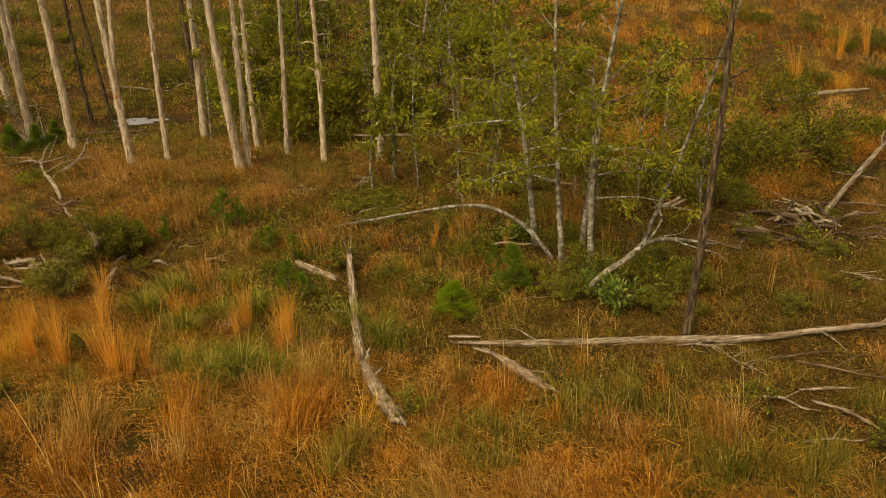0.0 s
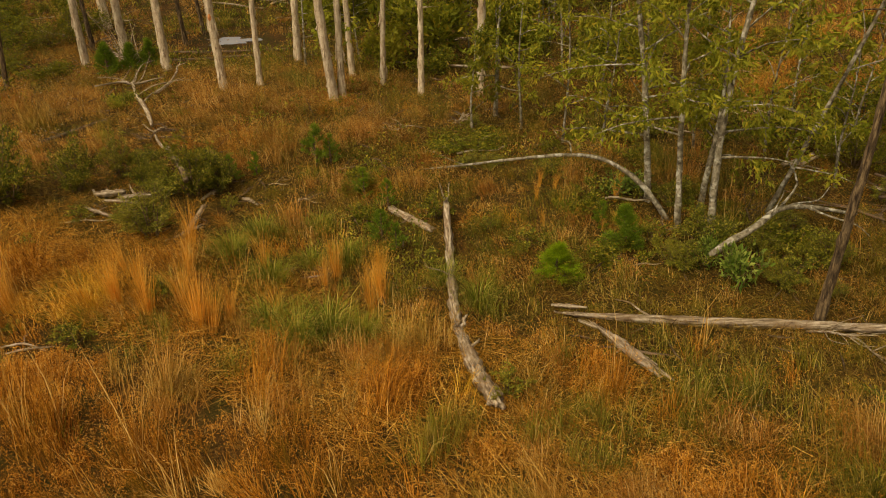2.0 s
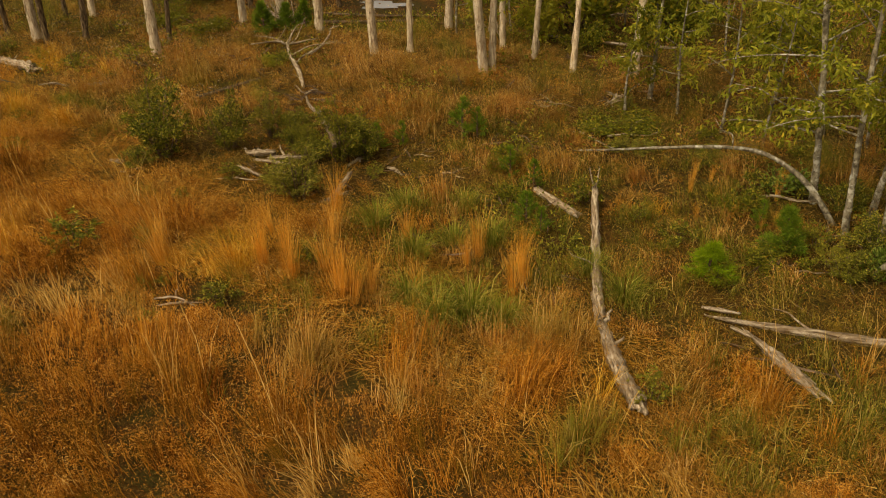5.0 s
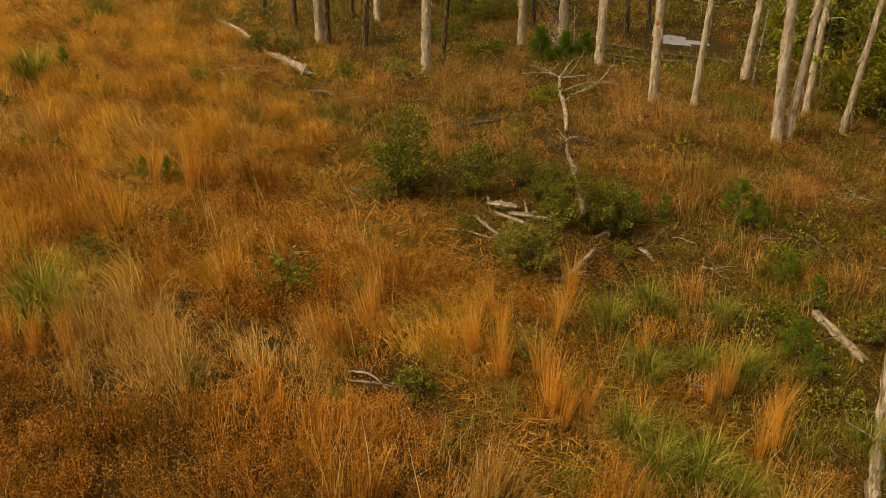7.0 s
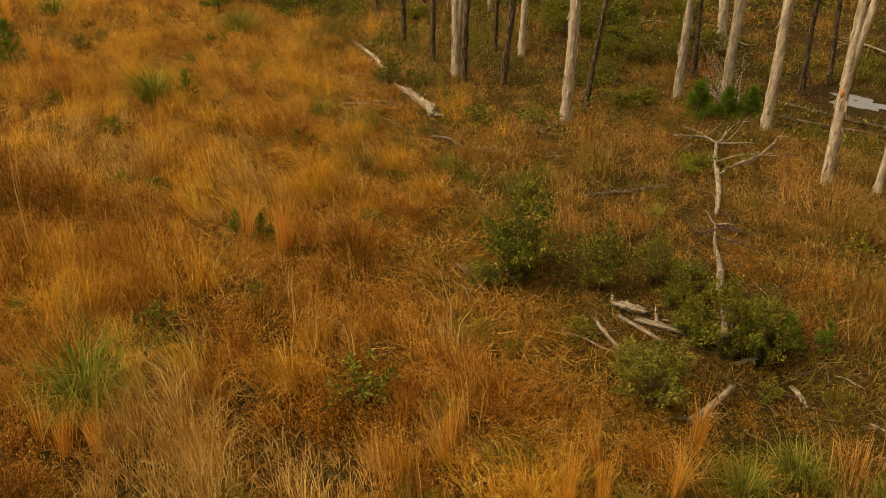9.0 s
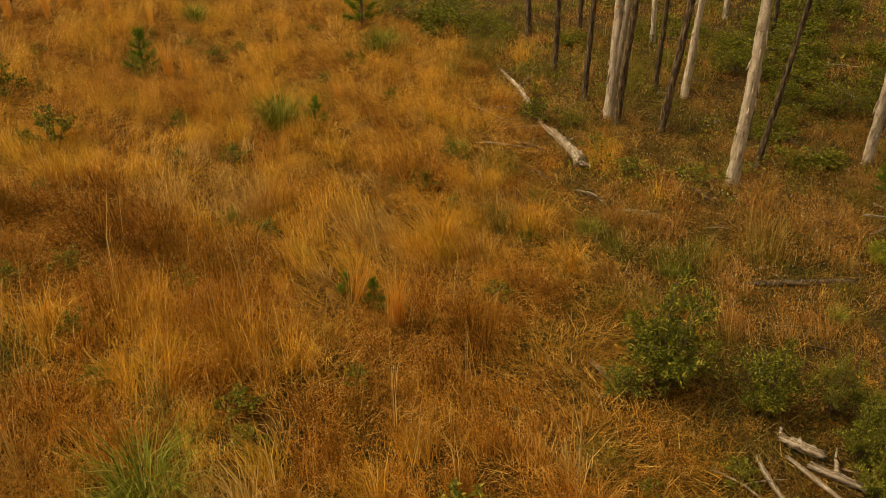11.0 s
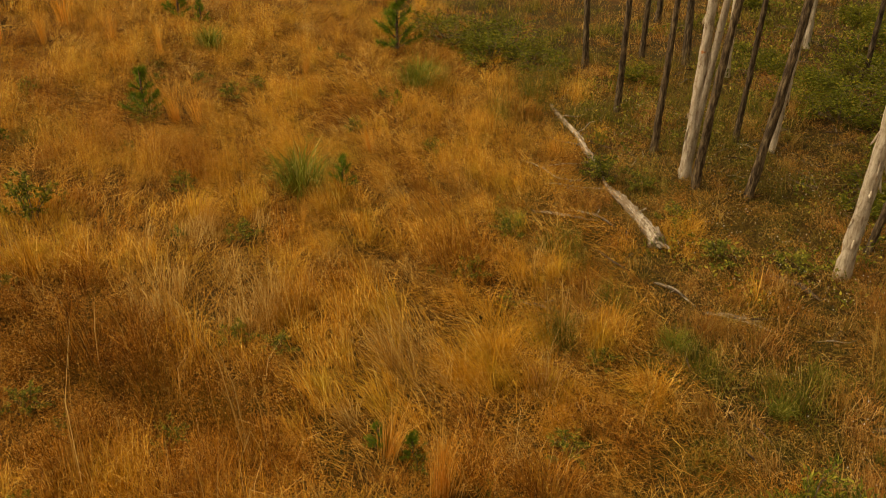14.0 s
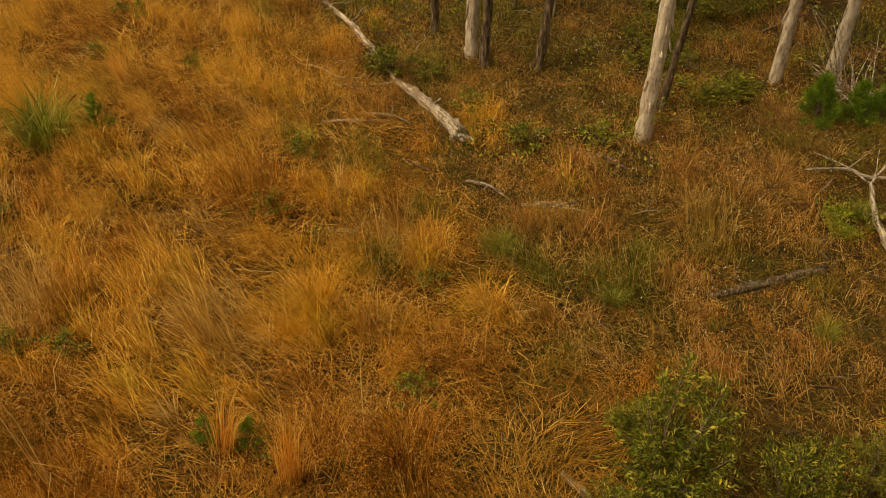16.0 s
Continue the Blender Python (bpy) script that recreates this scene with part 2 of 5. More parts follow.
SHRUBLEAF = plant_material("shrub_leaf", [(0.0, (0.056, 0.069, 0.0082)), (0.5, (0.112, 0.124, 0.0118)), (0.8, (0.26, 0.245, 0.0235)), (1.0, (0.52, 0.405, 0.051))], (0.235, 0.2, 0.0193), 0.9, 0.3, 0.5)
GREYLEAF = plant_material("grey_green_leaf", [(0.0, (0.08, 0.085, 0.010)), (0.5, (0.18, 0.175, 0.020)), (1.0, (0.36, 0.30, 0.045))], (0.235, 0.18, 0.018), 0.7)
UNDERLEAF = plant_material("undergrowth_leaf", [(0.0, (0.05, 0.06, 0.005)), (0.5, (0.135, 0.145, 0.012)), (0.88, (0.27, 0.245, 0.02)), (1.0, (0.40, 0.28, 0.026))], (0.17, 0.14, 0.012), 1.5, 0.35, 0.5)
BROADLEAF = plant_material("broad_leaf", [(0.0, (0.06, 0.10, 0.012)), (0.5, (0.15, 0.22, 0.025)), (1.0, (0.34, 0.38, 0.07))], (0.16, 0.2, 0.024), 0.6, 0.35, 0.45)
PALEBARK = wood_material("pale_bark", (0.27, 0.185, 0.095), (0.48, 0.37, 0.21), (0.64, 0.52, 0.32), (0.36, 0.20, 0.08), 0.6)
DARKBARK = wood_material("dark_bark", (0.022, 0.013, 0.005), (0.085, 0.054, 0.022), (0.22, 0.15, 0.068), (0.10, 0.075, 0.038), 0.55, (9, 9, 1.5), 0.9)
LICHENBARK = wood_material("lichen_bark", (0.06, 0.047, 0.022), (0.18, 0.148, 0.082), (0.32, 0.275, 0.17), (0.62, 0.58, 0.41), 0.53, (4, 4, 3), spot_size=8.0)
DEADWOOD = wood_material("weathered_wood", (0.075, 0.045, 0.019), (0.28, 0.205, 0.11), (0.52, 0.425, 0.27), (0.20, 0.125, 0.055), 0.53, (0.9, 11, 11), 1.0)
GREYWOOD = wood_material("grey_wood", (0.05, 0.03, 0.014), (0.13, 0.082, 0.04), (0.25, 0.165, 0.09), (0.11, 0.07, 0.034), 0.5, (1.2, 9, 9), 1.0)


def ground_material():
    m = bpy.data.materials.new("ground_litter")
    m.use_nodes = True
    nt = m.node_tree
    b = nt.nodes["Principled BSDF"]
    geo = nt.nodes.new("ShaderNodeNewGeometry")
    bend = noise_node(nt, 1.3, 2, geo.outputs["Position"])
    swirl = nt.nodes.new("ShaderNodeVectorRotate")
    swirl.rotation_type = "Z_AXIS"
    turn = nt.nodes.new("ShaderNodeMath")
    turn.operation = "MULTIPLY"
    turn.inputs[1].default_value = 9.0
    nt.links.new(bend.outputs[0], turn.inputs[0])
    nt.links.new(geo.outputs["Position"], swirl.inputs["Vector"])
    nt.links.new(turn.outputs[0], swirl.inputs["Angle"])
    strand = nt.nodes.new("ShaderNodeMapping")
    strand.inputs["Scale"].default_value = (1.0, 6.0, 1.0)
    nt.links.new(swirl.outputs[0], strand.inputs["Vector"])
    wisps = noise_node(nt, 11, 8, strand.outputs[0], 0.7)
    grit = noise_node(nt, 24, 8, geo.outputs["Position"], 0.75)
    fine = nt.nodes.new("ShaderNodeMath")
    fine.operation = "MULTIPLY_ADD"
    fine.inputs[1].default_value = 0.35
    half = nt.nodes.new("ShaderNodeMath")
    half.operation = "MULTIPLY"
    half.inputs[1].default_value = 0.65
    nt.links.new(grit.outputs[0], half.inputs[0])
    nt.links.new(wisps.outputs[0], fine.inputs[0])
    nt.links.new(half.outputs[0], fine.inputs[2])
    mid = noise_node(nt, 2.2, 5, geo.outputs["Position"])
    big = noise_node(nt, 0.35, 4, geo.outputs["Position"])
    r1 = ramp_node(nt, [(0.40, (0.02, 0.009, 0.002)), (0.52, (0.085, 0.04, 0.006)), (0.64, (0.27, 0.155, 0.036))])
    r2 = ramp_node(nt, [(0.40, (0.016, 0.011, 0.002)), (0.53, (0.055, 0.041, 0.005)), (0.65, (0.18, 0.125, 0.024))])
    nt.links.new(fine.outputs[0], r1.inputs[0])
    nt.links.new(fine.outputs[0], r2.inputs[0])
    rm = ramp_node(nt, [(0.42, (0, 0, 0)), (0.6, (1, 1, 1))])
    nt.links.new(mid.outputs[0], rm.inputs[0])
    rb = ramp_node(nt, [(0.4, (0.75, 0.75, 0.75)), (0.65, (1.15, 1.1, 1.0))])
    nt.links.new(big.outputs[0], rb.inputs[0])
    col = mix_node(nt, 1.0, mix_node(nt, rm.outputs[0], r1.outputs[0], r2.outputs[0]), rb.outputs[0], "MULTIPLY")
    nt.links.new(col, b.inputs["Base Color"])
    b.inputs["Roughness"].default_value = 0.95
    b.inputs["Specular IOR Level"].default_value = 0.1
    bp = nt.nodes.new("ShaderNodeBump")
    bp.inputs["Strength"].default_value, bp.inputs["Distance"].default_value = 0.8, 0.04
    nt.links.new(fine.outputs[0], bp.inputs["Height"])
    nt.links.new(bp.outputs[0], b.inputs["Normal"])
    return m


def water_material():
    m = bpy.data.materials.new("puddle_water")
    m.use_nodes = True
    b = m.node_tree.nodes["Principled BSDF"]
    # pale base colour paints in part of the bright sky reflected by the water
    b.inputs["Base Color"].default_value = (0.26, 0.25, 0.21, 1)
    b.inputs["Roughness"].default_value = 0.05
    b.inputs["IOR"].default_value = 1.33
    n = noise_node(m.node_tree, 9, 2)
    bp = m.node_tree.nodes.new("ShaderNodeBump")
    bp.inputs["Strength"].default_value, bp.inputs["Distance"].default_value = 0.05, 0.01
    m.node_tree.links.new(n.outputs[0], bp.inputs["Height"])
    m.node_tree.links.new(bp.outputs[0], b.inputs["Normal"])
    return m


# ---------------------------------------------------------------- ground
def axis(lo, hi, step, far):
    a = list(np.arange(lo, hi + 1e-6, step))
    s = step
    while a[-1] < far:
        s *= 1.35
        a.append(a[-1] + s)
    s = step
    while a[0] > -far:
        s *= 1.35
        a.insert(0, a[0] - s)
    return np.array(a)


gx, gy = axis(-34, 26, 0.35, 900), axis(2, 58, 0.35, 900)
GX, GY = np.meshgrid(gx, gy)
nx, ny = len(gx), len(gy)
GV = np.stack([GX, GY, gz(GX, GY)], -1).reshape(-1, 3)
q = (np.arange(ny - 1)[:, None] * nx + np.arange(nx - 1)[None, :]).ravel()
ground = new("ground", mesh_np("ground", GV, np.stack([q, q + 1, q + nx + 1, q + nx], 1), ground_material(), True))
tagged(ground, "brown soil and leaf litter under dry grass", "ground", kind="structure")


# ---------------------------------------------------------------- fallen timber
LOGS = []      # lines on the plan along which the grass stays low


def lying(points, lift):
    """Ground points with their heights, raised by lift."""
    return [(x, y, float(gz(x, y)) + l) for (x, y), l in zip(points, np.broadcast_to(lift, len(points)))]


def log(name, label, points, radii, lift, mat, stubs=(), category="log", sides=12, group="", rough=0.11):
    """A fallen trunk or branch: one body, with its stubs as parts."""
    P = lying(points, lift)
    LOGS.append([p[:2] for p in points])
    o = np.array(P[0])
    turn = math.atan2(P[-1][1] - P[0][1], P[-1][0] - P[0][0])
    c, n = math.cos(-turn), math.sin(-turn)
    spin = np.array([[c, -n, 0], [n, c, 0], [0, 0, 1.0]])     # the grain runs along the log's own x
    P = (np.array(P) - o) @ spin.T
    root = new(name)
    root.matrix_basis = Matrix.LocRotScale(o, Euler((0, 0, turn)), None)
    part("trunk", mesh_np(name, *tube(P, radii, sides, rough, sub=6, ragged=radii[0] * 1.6), mat, True), root)
    for s in stubs:
        base, reach = np.array(P[s[0]]), spin @ np.array(s[1])
        ln = np.linalg.norm(reach)
        w = RNG.normal(0, 0.06 * ln, (2, 3))
        pts = [base, base + reach * 0.4 + w[0], base + reach * 0.75 + w[1], base + reach]
        part("branch", mesh_np("branch", *tube(pts, [s[2], s[2] * 0.75, s[2] * 0.5, s[2] * 0.25], 7, 0.08, sub=3), mat, True), root)
    return tagged(root, label, category, group)


log("fallen_log", "long pale fallen tree trunk lying across the clearing", [(0.92, 11.1), (1.95, 11.0), (3.1, 10.97), (4.07, 10.95), (5.02, 10.88), (6.1, 11.0), (7.09, 11.1), (9.0, 11.4)],
    [0.035, 0.058, 0.066, 0.062, 0.058, 0.048, 0.04, 0.03], [0.07, 0.08, 0.08, 0.08, 0.08, 0.1, 0.12, 0.15], DEADWOOD,
    [(5, (0.3, -0.7, -0.05), 0.016), (1, (-0.5, 0.3, 0.12), 0.018), (6, (0.8, 0.5, 0.25), 0.02), (0, (-0.3, 0.05, 0.02), 0.03)], rough=0.14)
log("short_log", "short split piece of pale bleached timber in grass", [(1.22, 10.72), (1.45, 10.37), (1.76, 9.88)], [0.035, 0.07, 0.06], 0.07, DEADWOOD, [(0, (-0.16, 0.2, 0.03), 0.022), (1, (-0.12, -0.18, 0.02), 0.025), (2, (0.06, -0.2, 0.02), 0.03)], rough=0.2)
log("broken_log", "long pale broken trunk lying towards the camera side", [(-0.98, 14.16), (-0.9, 13.2), (-0.8, 11.97), (-0.74, 11.3), (-0.68, 10.75)], [0.045, 0.06, 0.065, 0.07, 0.075], [0.3, 0.2, 0.12, 0.08, 0.07], DEADWOOD,
    [(0, (0.05, 0.3, 0.25), 0.02), (2, (-0.4, 0.1, 0.2), 0.015), (0, (-0.1, 0.15, 0.3), 0.018)], rough=0.15)
log("split_log", "pale splintered log end flaring at its broken base", [(-0.66, 10.62), (-0.52, 10.1), (-0.38, 9.6), (-0.2, 9.1)], [0.05, 0.09, 0.095, 0.115], [0.10, 0.10, 0.10, 0.12], DEADWOOD,
    [(0, (0.12, 0.2, 0.1), 0.04), (0, (-0.1, 0.35, 0.05), 0.03), (3, (0.1, -0.2, 0.0), 0.07), (3, (-0.08, -0.17, 0.04), 0.06), (3, (0.02, -0.24, 0.06), 0.05), (1, (0.14, 0.1, 0.12), 0.03)], rough=0.17)
log("fallen_log", "short pale broken log among low green plants", [(-1.9, 14.35), (-1.55, 14.0), (-1.2, 13.65)], [0.06, 0.065, 0.05], 0.07, DEADWOOD)
log("fallen_log", "grey bleached log beside dark green shrubs", [(-6.75, 14.72), (-6.5, 14.8), (-6.2, 14.9), (-5.88, 14.98)], [0.045, 0.05, 0.045, 0.03], 0.09, DEADWOOD, [(1, (-0.2, 0.3, 0.1), 0.03)], rough=0.16)
log("fallen_log", "thick pale split block on a little wood heap", [(-7.2, 14.82), (-7.0, 14.88), (-6.76, 14.94)], [0.04, 0.065, 0.05], 0.11, DEADWOOD, [(0, (-0.12, 0.1, 0.03), 0.03)], rough=0.22)
log("fallen_log", "short pale broken stick on a little wood heap", [(-7.0, 14.62), (-6.6, 14.55), (-6.22, 14.53)], [0.022, 0.034, 0.02], [0.08, 0.1, 0.06], DEADWOOD)
log("fallen_log", "thin pale crooked stick beside dark shrubs", [(-7.22, 14.38), (-6.95, 14.16), (-6.6, 14.02)], [0.02, 0.032, 0.024], [0.05, 0.09, 0.05], DEADWOOD)
log("forked_branch", "thick white forked dead branch on bare litter", [(-5.19, 13.38), (-5.15, 13.58), (-5.10, 13.83), (-5.05, 14.08)], [0.035, 0.045, 0.045, 0.04], [0.05, 0.09, 0.16, 0.24], DEADWOOD,
    [(1, (-0.3, -0.38, -0.03), 0.028), (1, (0.25, 0.05, 0.0), 0.018), (1, (0.22, 0.22, -0.02), 0.014)], "branch")
for pts, rad, txt in [([(-5.32, 14.82), (-5.2, 15.05), (-5.12, 15.25)], 0.03, "pale chip of broken wood beside a shrub"), ([(-4.6, 14.87), (-4.45, 14.74), (-4.3, 14.64)], 0.035, "short bleached branch piece on litter"),
                      ([(-13.22, 17.47), (-12.9, 17.53), (-12.52, 17.52)], 0.026, "crooked pale stick on short dry grass"), ([(-12.3, 17.53), (-12.05, 17.72), (-11.72, 18.03)], 0.03, "pale bent stick on short dry grass"),
                      ([(-12.0, 17.75), (-11.8, 17.82), (-11.5, 17.98)], 0.02, "thin pale stick on short dry grass"), ([(-12.42, 19.21), (-12.0, 19.26), (-11.58, 19.22)], 0.036, "brown broken branch with a pale end"),
                      ([(-13.92, 15.3), (-13.6, 15.55), (-13.3, 15.75)], 0.022, "thin grey stick half hidden in dry grass"), ([(-15.85, 17.32), (-15.5, 17.62), (-15.1, 18.1)], 0.024, "long thin bleached stick beside a log"),
                      ([(-15.6, 17.95), (-15.2, 18.15), (-14.8, 18.2)], 0.02, "bleached twig beside a log"), ([(-9.55, 14.08), (-9.3, 14.0), (-9.02, 13.98)], 0.04, "pale weathered log end in dry grass"),
                      ([(5.16, 9.52), (5.5, 9.46), (5.9, 9.48)], 0.022, "thin pale stick in thin grass"), ([(5.21, 9.23), (5.5, 8.9), (5.75, 8.5)], 0.028, "pale bent branch in thin grass"),
                      ([(-6.32, 9.8), (-6.05, 9.86), (-5.75, 9.78)], 0.016, "pale flattened dead stem in russet grass"), ([(-6.2, 9.66), (-5.98, 9.72), (-5.7, 9.9)], 0.014, "pale dead stem in russet grass")]:
    log("fallen_branch", txt, pts, [rad * 0.7, rad, rad * 0.5], [0.04, 0.08, 0.04], GREYWOOD if "brown" in txt else DEADWOOD, [(1, (0.16 * math.sin(9 * pts[0][0]), 0.2 * math.cos(7 * pts[0][1]), 0.06), rad * 0.5)], "branch", 8, rough=0.2)
log("fallen_log", "long thin pale weathered log on short dry grass", [(-19.47, 20.9), (-18.8, 20.55), (-18.0, 20.25), (-17.3, 19.87), (-16.8, 19.64), (-16.4, 19.45)], [0.03, 0.042, 0.052, 0.062, 0.055, 0.03], [0.03, 0.06, 0.08, 0.09, 0.09, 0.05], DEADWOOD,
    [(1, (0.4, 0.3, 0.12), 0.02), (3, (-0.7, -0.3, 0.05), 0.02), (4, (-0.5, -0.75, 0.03), 0.018), (2, (0.15, 0.4, 0.2), 0.014)], rough=0.2)
log("fallen_log", "pale thick butt of a broken log with splintered end", [(-15.85, 19.1), (-15.35, 18.95), (-14.9, 18.78), (-14.45, 18.58), (-14.0, 18.36)], [0.05, 0.085, 0.09, 0.10, 0.13], [0.06, 0.08, 0.07, 0.08, 0.09], DEADWOOD,
    [(0, (-0.8, -0.9, 0.02), 0.025), (0, (-0.3, 0.12, 0.1), 0.04), (4, (0.2, -0.16, 0.04), 0.06), (4, (0.26, 0.0, -0.02), 0.05), (4, (0.1, -0.14, 0.09), 0.045), (2, (0.1, 0.16, 0.12), 0.03)], rough=0.2)
log("fallen_log", "dark grey rotting log on short tan grass", [(-9.55, 17.4), (-9.2, 17.95), (-8.62, 18.8)], [0.035, 0.055, 0.05], 0.03, DARKBARK, [(1, (-0.25, -0.1, 0.1), 0.02)], rough=0.2)
log("fallen_log", "dark fallen stem on the forest floor", [(-10.6, 24.1), (-8.6, 23.9), (-6.6, 24.4)], [0.035, 0.04, 0.035], 0.06, GREYWOOD)
log("fallen_log", "thin grey fallen trunk among the trees", [(-9.5, 24.9), (-7.6, 24.9), (-5.8, 25.2)], [0.04, 0.035, 0.03], 0.06, GREYWOOD)
log("fallen_log", "pale fallen trunk leaning on a debris heap", [(8.3, 15.5), (9.4, 16.7), (10.9, 18.3), (12.2, 19.6)], [0.06, 0.055, 0.045, 0.03], [0.08, 0.26, 0.5, 0.7], DEADWOOD, [(2, (0.3, 0.4, 0.4), 0.03)])
log("fallen_log", "pale thin log in far orange grass", [(10.8, 23.6), (12.2, 24.3), (13.9, 24.6)], [0.06, 0.07, 0.05], 0.2, DEADWOOD)
log("fallen_log", "cut pale log lying in distant scrub", [(-1.2, 30.4), (0.5, 30.3), (1.6, 29.6)], [0.11, 0.11, 0.09], 0.15, DEADWOOD)
log("fallen_log", "thin fallen pole between saplings", [(-2.6, 22.6), (-1.0, 22.2), (0.8, 22.0)], [0.03, 0.035, 0.03], 0.15, DEADWOOD)

for x, y, a, l in [(0.62, 11.36, -0.12, 0.45), (0.95, 10.95, -0.6, 0.4), (1.7, 10.0, -0.9, 0.4)]:
    log("splinter", "pale splintered slab of bleached wood", [(x, y), (x + l * 0.5 * math.cos(a), y + l * 0.5 * math.sin(a)), (x + l * math.cos(a), y + l * math.sin(a))], [0.02, 0.035, 0.012], 0.06, DEADWOOD, category="wood", sides=6)

# the two stems that arch over and touch the ground again
log("arched_stem", "slender pale living stem arched over to the ground", [(2.66, 14.1), (2.28, 14.45), (1.75, 14.85), (1.14, 15.11), (0.09, 15.58), (-0.7, 15.87), (-1.4, 16.15)],
    [0.05, 0.043, 0.035, 0.031, 0.025, 0.02, 0.014], [0.0, 0.46, 0.73, 0.75, 0.47, 0.26, 0.06], LICHENBARK, [(3, (-0.3, 0.3, 0.35), 0.012), (5, (-0.4, 0.1, 0.1), 0.01)], "branch")
log("arched_stem", "leaning mossy stem bent low beside saplings", [(2.98, 12.75), (3.08, 12.4), (3.58, 12.55), (4.02, 13.0), (4.5, 13.2), (5.3, 13.4)], [0.06, 0.055, 0.05, 0.042, 0.034, 0.022], [-0.05, 0.42, 0.7, 0.76, 0.72, 0.5], LICHENBARK,
    [(3, (0.9, 0.5, 0.15), 0.02), (4, (0.9, -0.3, -0.35), 0.02), (2, (0.5, 0.5, 0.35), 0.014), (3, (0.3, 0.6, 0.9), 0.022)], "branch")


def twiggy(name, label, x, y, n, span, mat, rise_by=0.35, thick=0.012, turn=None, category="branch"):
    """A dead bough with many bare twigs, lying on the ground."""
    root = new(name)
    root.matrix_basis = at(x, y)
    a0 = RNG.uniform(0, 6.28) if turn is None else turn
    d = np.array([math.cos(a0), math.sin(a0), 0.0])
    main = [d * span * (k - 0.5) + np.array([0, 0, 0.05 + 0.1 * math.sin(k * 3)]) + RNG.normal(0, 0.03, 3) for k in np.linspace(0, 1, 5)]
    part("stem", mesh_np("stem", *tube(main, np.linspace(thick * 2, thick, 5), 7, 0.06, sub=3), mat, True), root)
    for i in range(n):
        k = RNG.uniform(0.1, 0.95) * 4
        j = min(int(k), 3)
        b = main[j] + (main[j + 1] - main[j]) * (k - j)
        az = a0 + RNG.choice([-1, 1]) * RNG.uniform(0.3, 1.1)
        ln = span * RNG.uniform(0.25, 0.55)
        e = b + np.array([math.cos(az) * ln, math.sin(az) * ln, ln * RNG.uniform(-0.05, rise_by)])
        e[2] = max(e[2], 0.02)
        m1 = (b + e) / 2 + RNG.normal(0, 0.09 * ln, 3)
        part("twig", mesh_np("twig", *tube([b, m1, e], [thick, thick * 0.7, thick * 0.3], 5, sub=3), mat, True), root)
    return tagged(root, label, category, "dead boughs")


twiggy("dead_bough", "bare bleached twigs below the long fallen log", 4.35, 10.5, 16, 1.2, DEADWOOD, 0.35, 0.009, turn=-0.7)
twiggy("dead_bough", "bare grey twigs in dry grass", 7.7, 12.6, 7, 1.0, DEADWOOD, 0.25, 0.008, turn=-0.9)
twiggy("dead_bough", "tangle of pale twigs beside a stump", -0.85, 18.75, 14, 0.6, DEADWOOD, 0.8, 0.014)
twiggy("dead_bough", "bare curled twigs on short grass", -2.0, 18.2, 9, 0.7, DEADWOOD, 0.4, 0.006)
twiggy("dead_bough", "bare pale twigs rising from dark saplings", -9.9, 22.9, 12, 1.2, DEADWOOD, 1.9, 0.009)
twiggy("dead_bough", "bare white antler-like branches beside a trunk", -9.75, 23.3, 16, 1.5, DEADWOOD, 2.8, 0.016)
twiggy("brushwood", "dark tangle of brushwood on a fallen trunk", -7.09, 17.75, 22, 0.75, GREYWOOD, 0.7, 0.009, category="debris")
twiggy("dead_bough", "bare upright twigs among leaning saplings", 3.95, 14.1, 9, 0.8, GREYWOOD, 2.6, 0.008)
log("fallen_branch", "pale bent branch curling up at its forked end", [(-8.12, 20.43), (-7.9, 20.8), (-7.81, 21.22), (-7.77, 21.29)], [0.035, 0.03, 0.024, 0.016], [0.1, 0.2, 0.35, 0.5], DEADWOOD,
    [(1, (0.5, 0.25, 0.05), 0.014), (3, (0.25, -0.1, 0.12), 0.012), (3, (0.1, 0.12, 0.2), 0.012)], "branch", 8, rough=0.15)
log("fallen_branch", "long thin pale branch lying across dead bracken", [(-9.51, 20.48), (-9.07, 20.89), (-8.76, 21.04), (-8.2, 21.43)], [0.014, 0.026, 0.03, 0.018], [0.3, 0.25, 0.15, 0.2], DEADWOOD,
    [(1, (0.2, 0.35, 0.3), 0.012), (2, (0.3, 0.45, 0.55), 0.014)], "branch", 8, rough=0.15)
twiggy("dead_bough", "grey brushwood in the litter", -2.4, 16.4, 7, 0.8, GREYWOOD, 0.2, 0.006)
for x, y in [(7.5, 15.5), (6.4, 14.6), (8.8, 14.4), (9.4, 13.2)]:
    twiggy("brushwood", "grey heap of broken brushwood and sticks", x, y, 12, RNG.uniform(0.7, 1.2), GREYWOOD, 0.2, 0.009, category="debris")
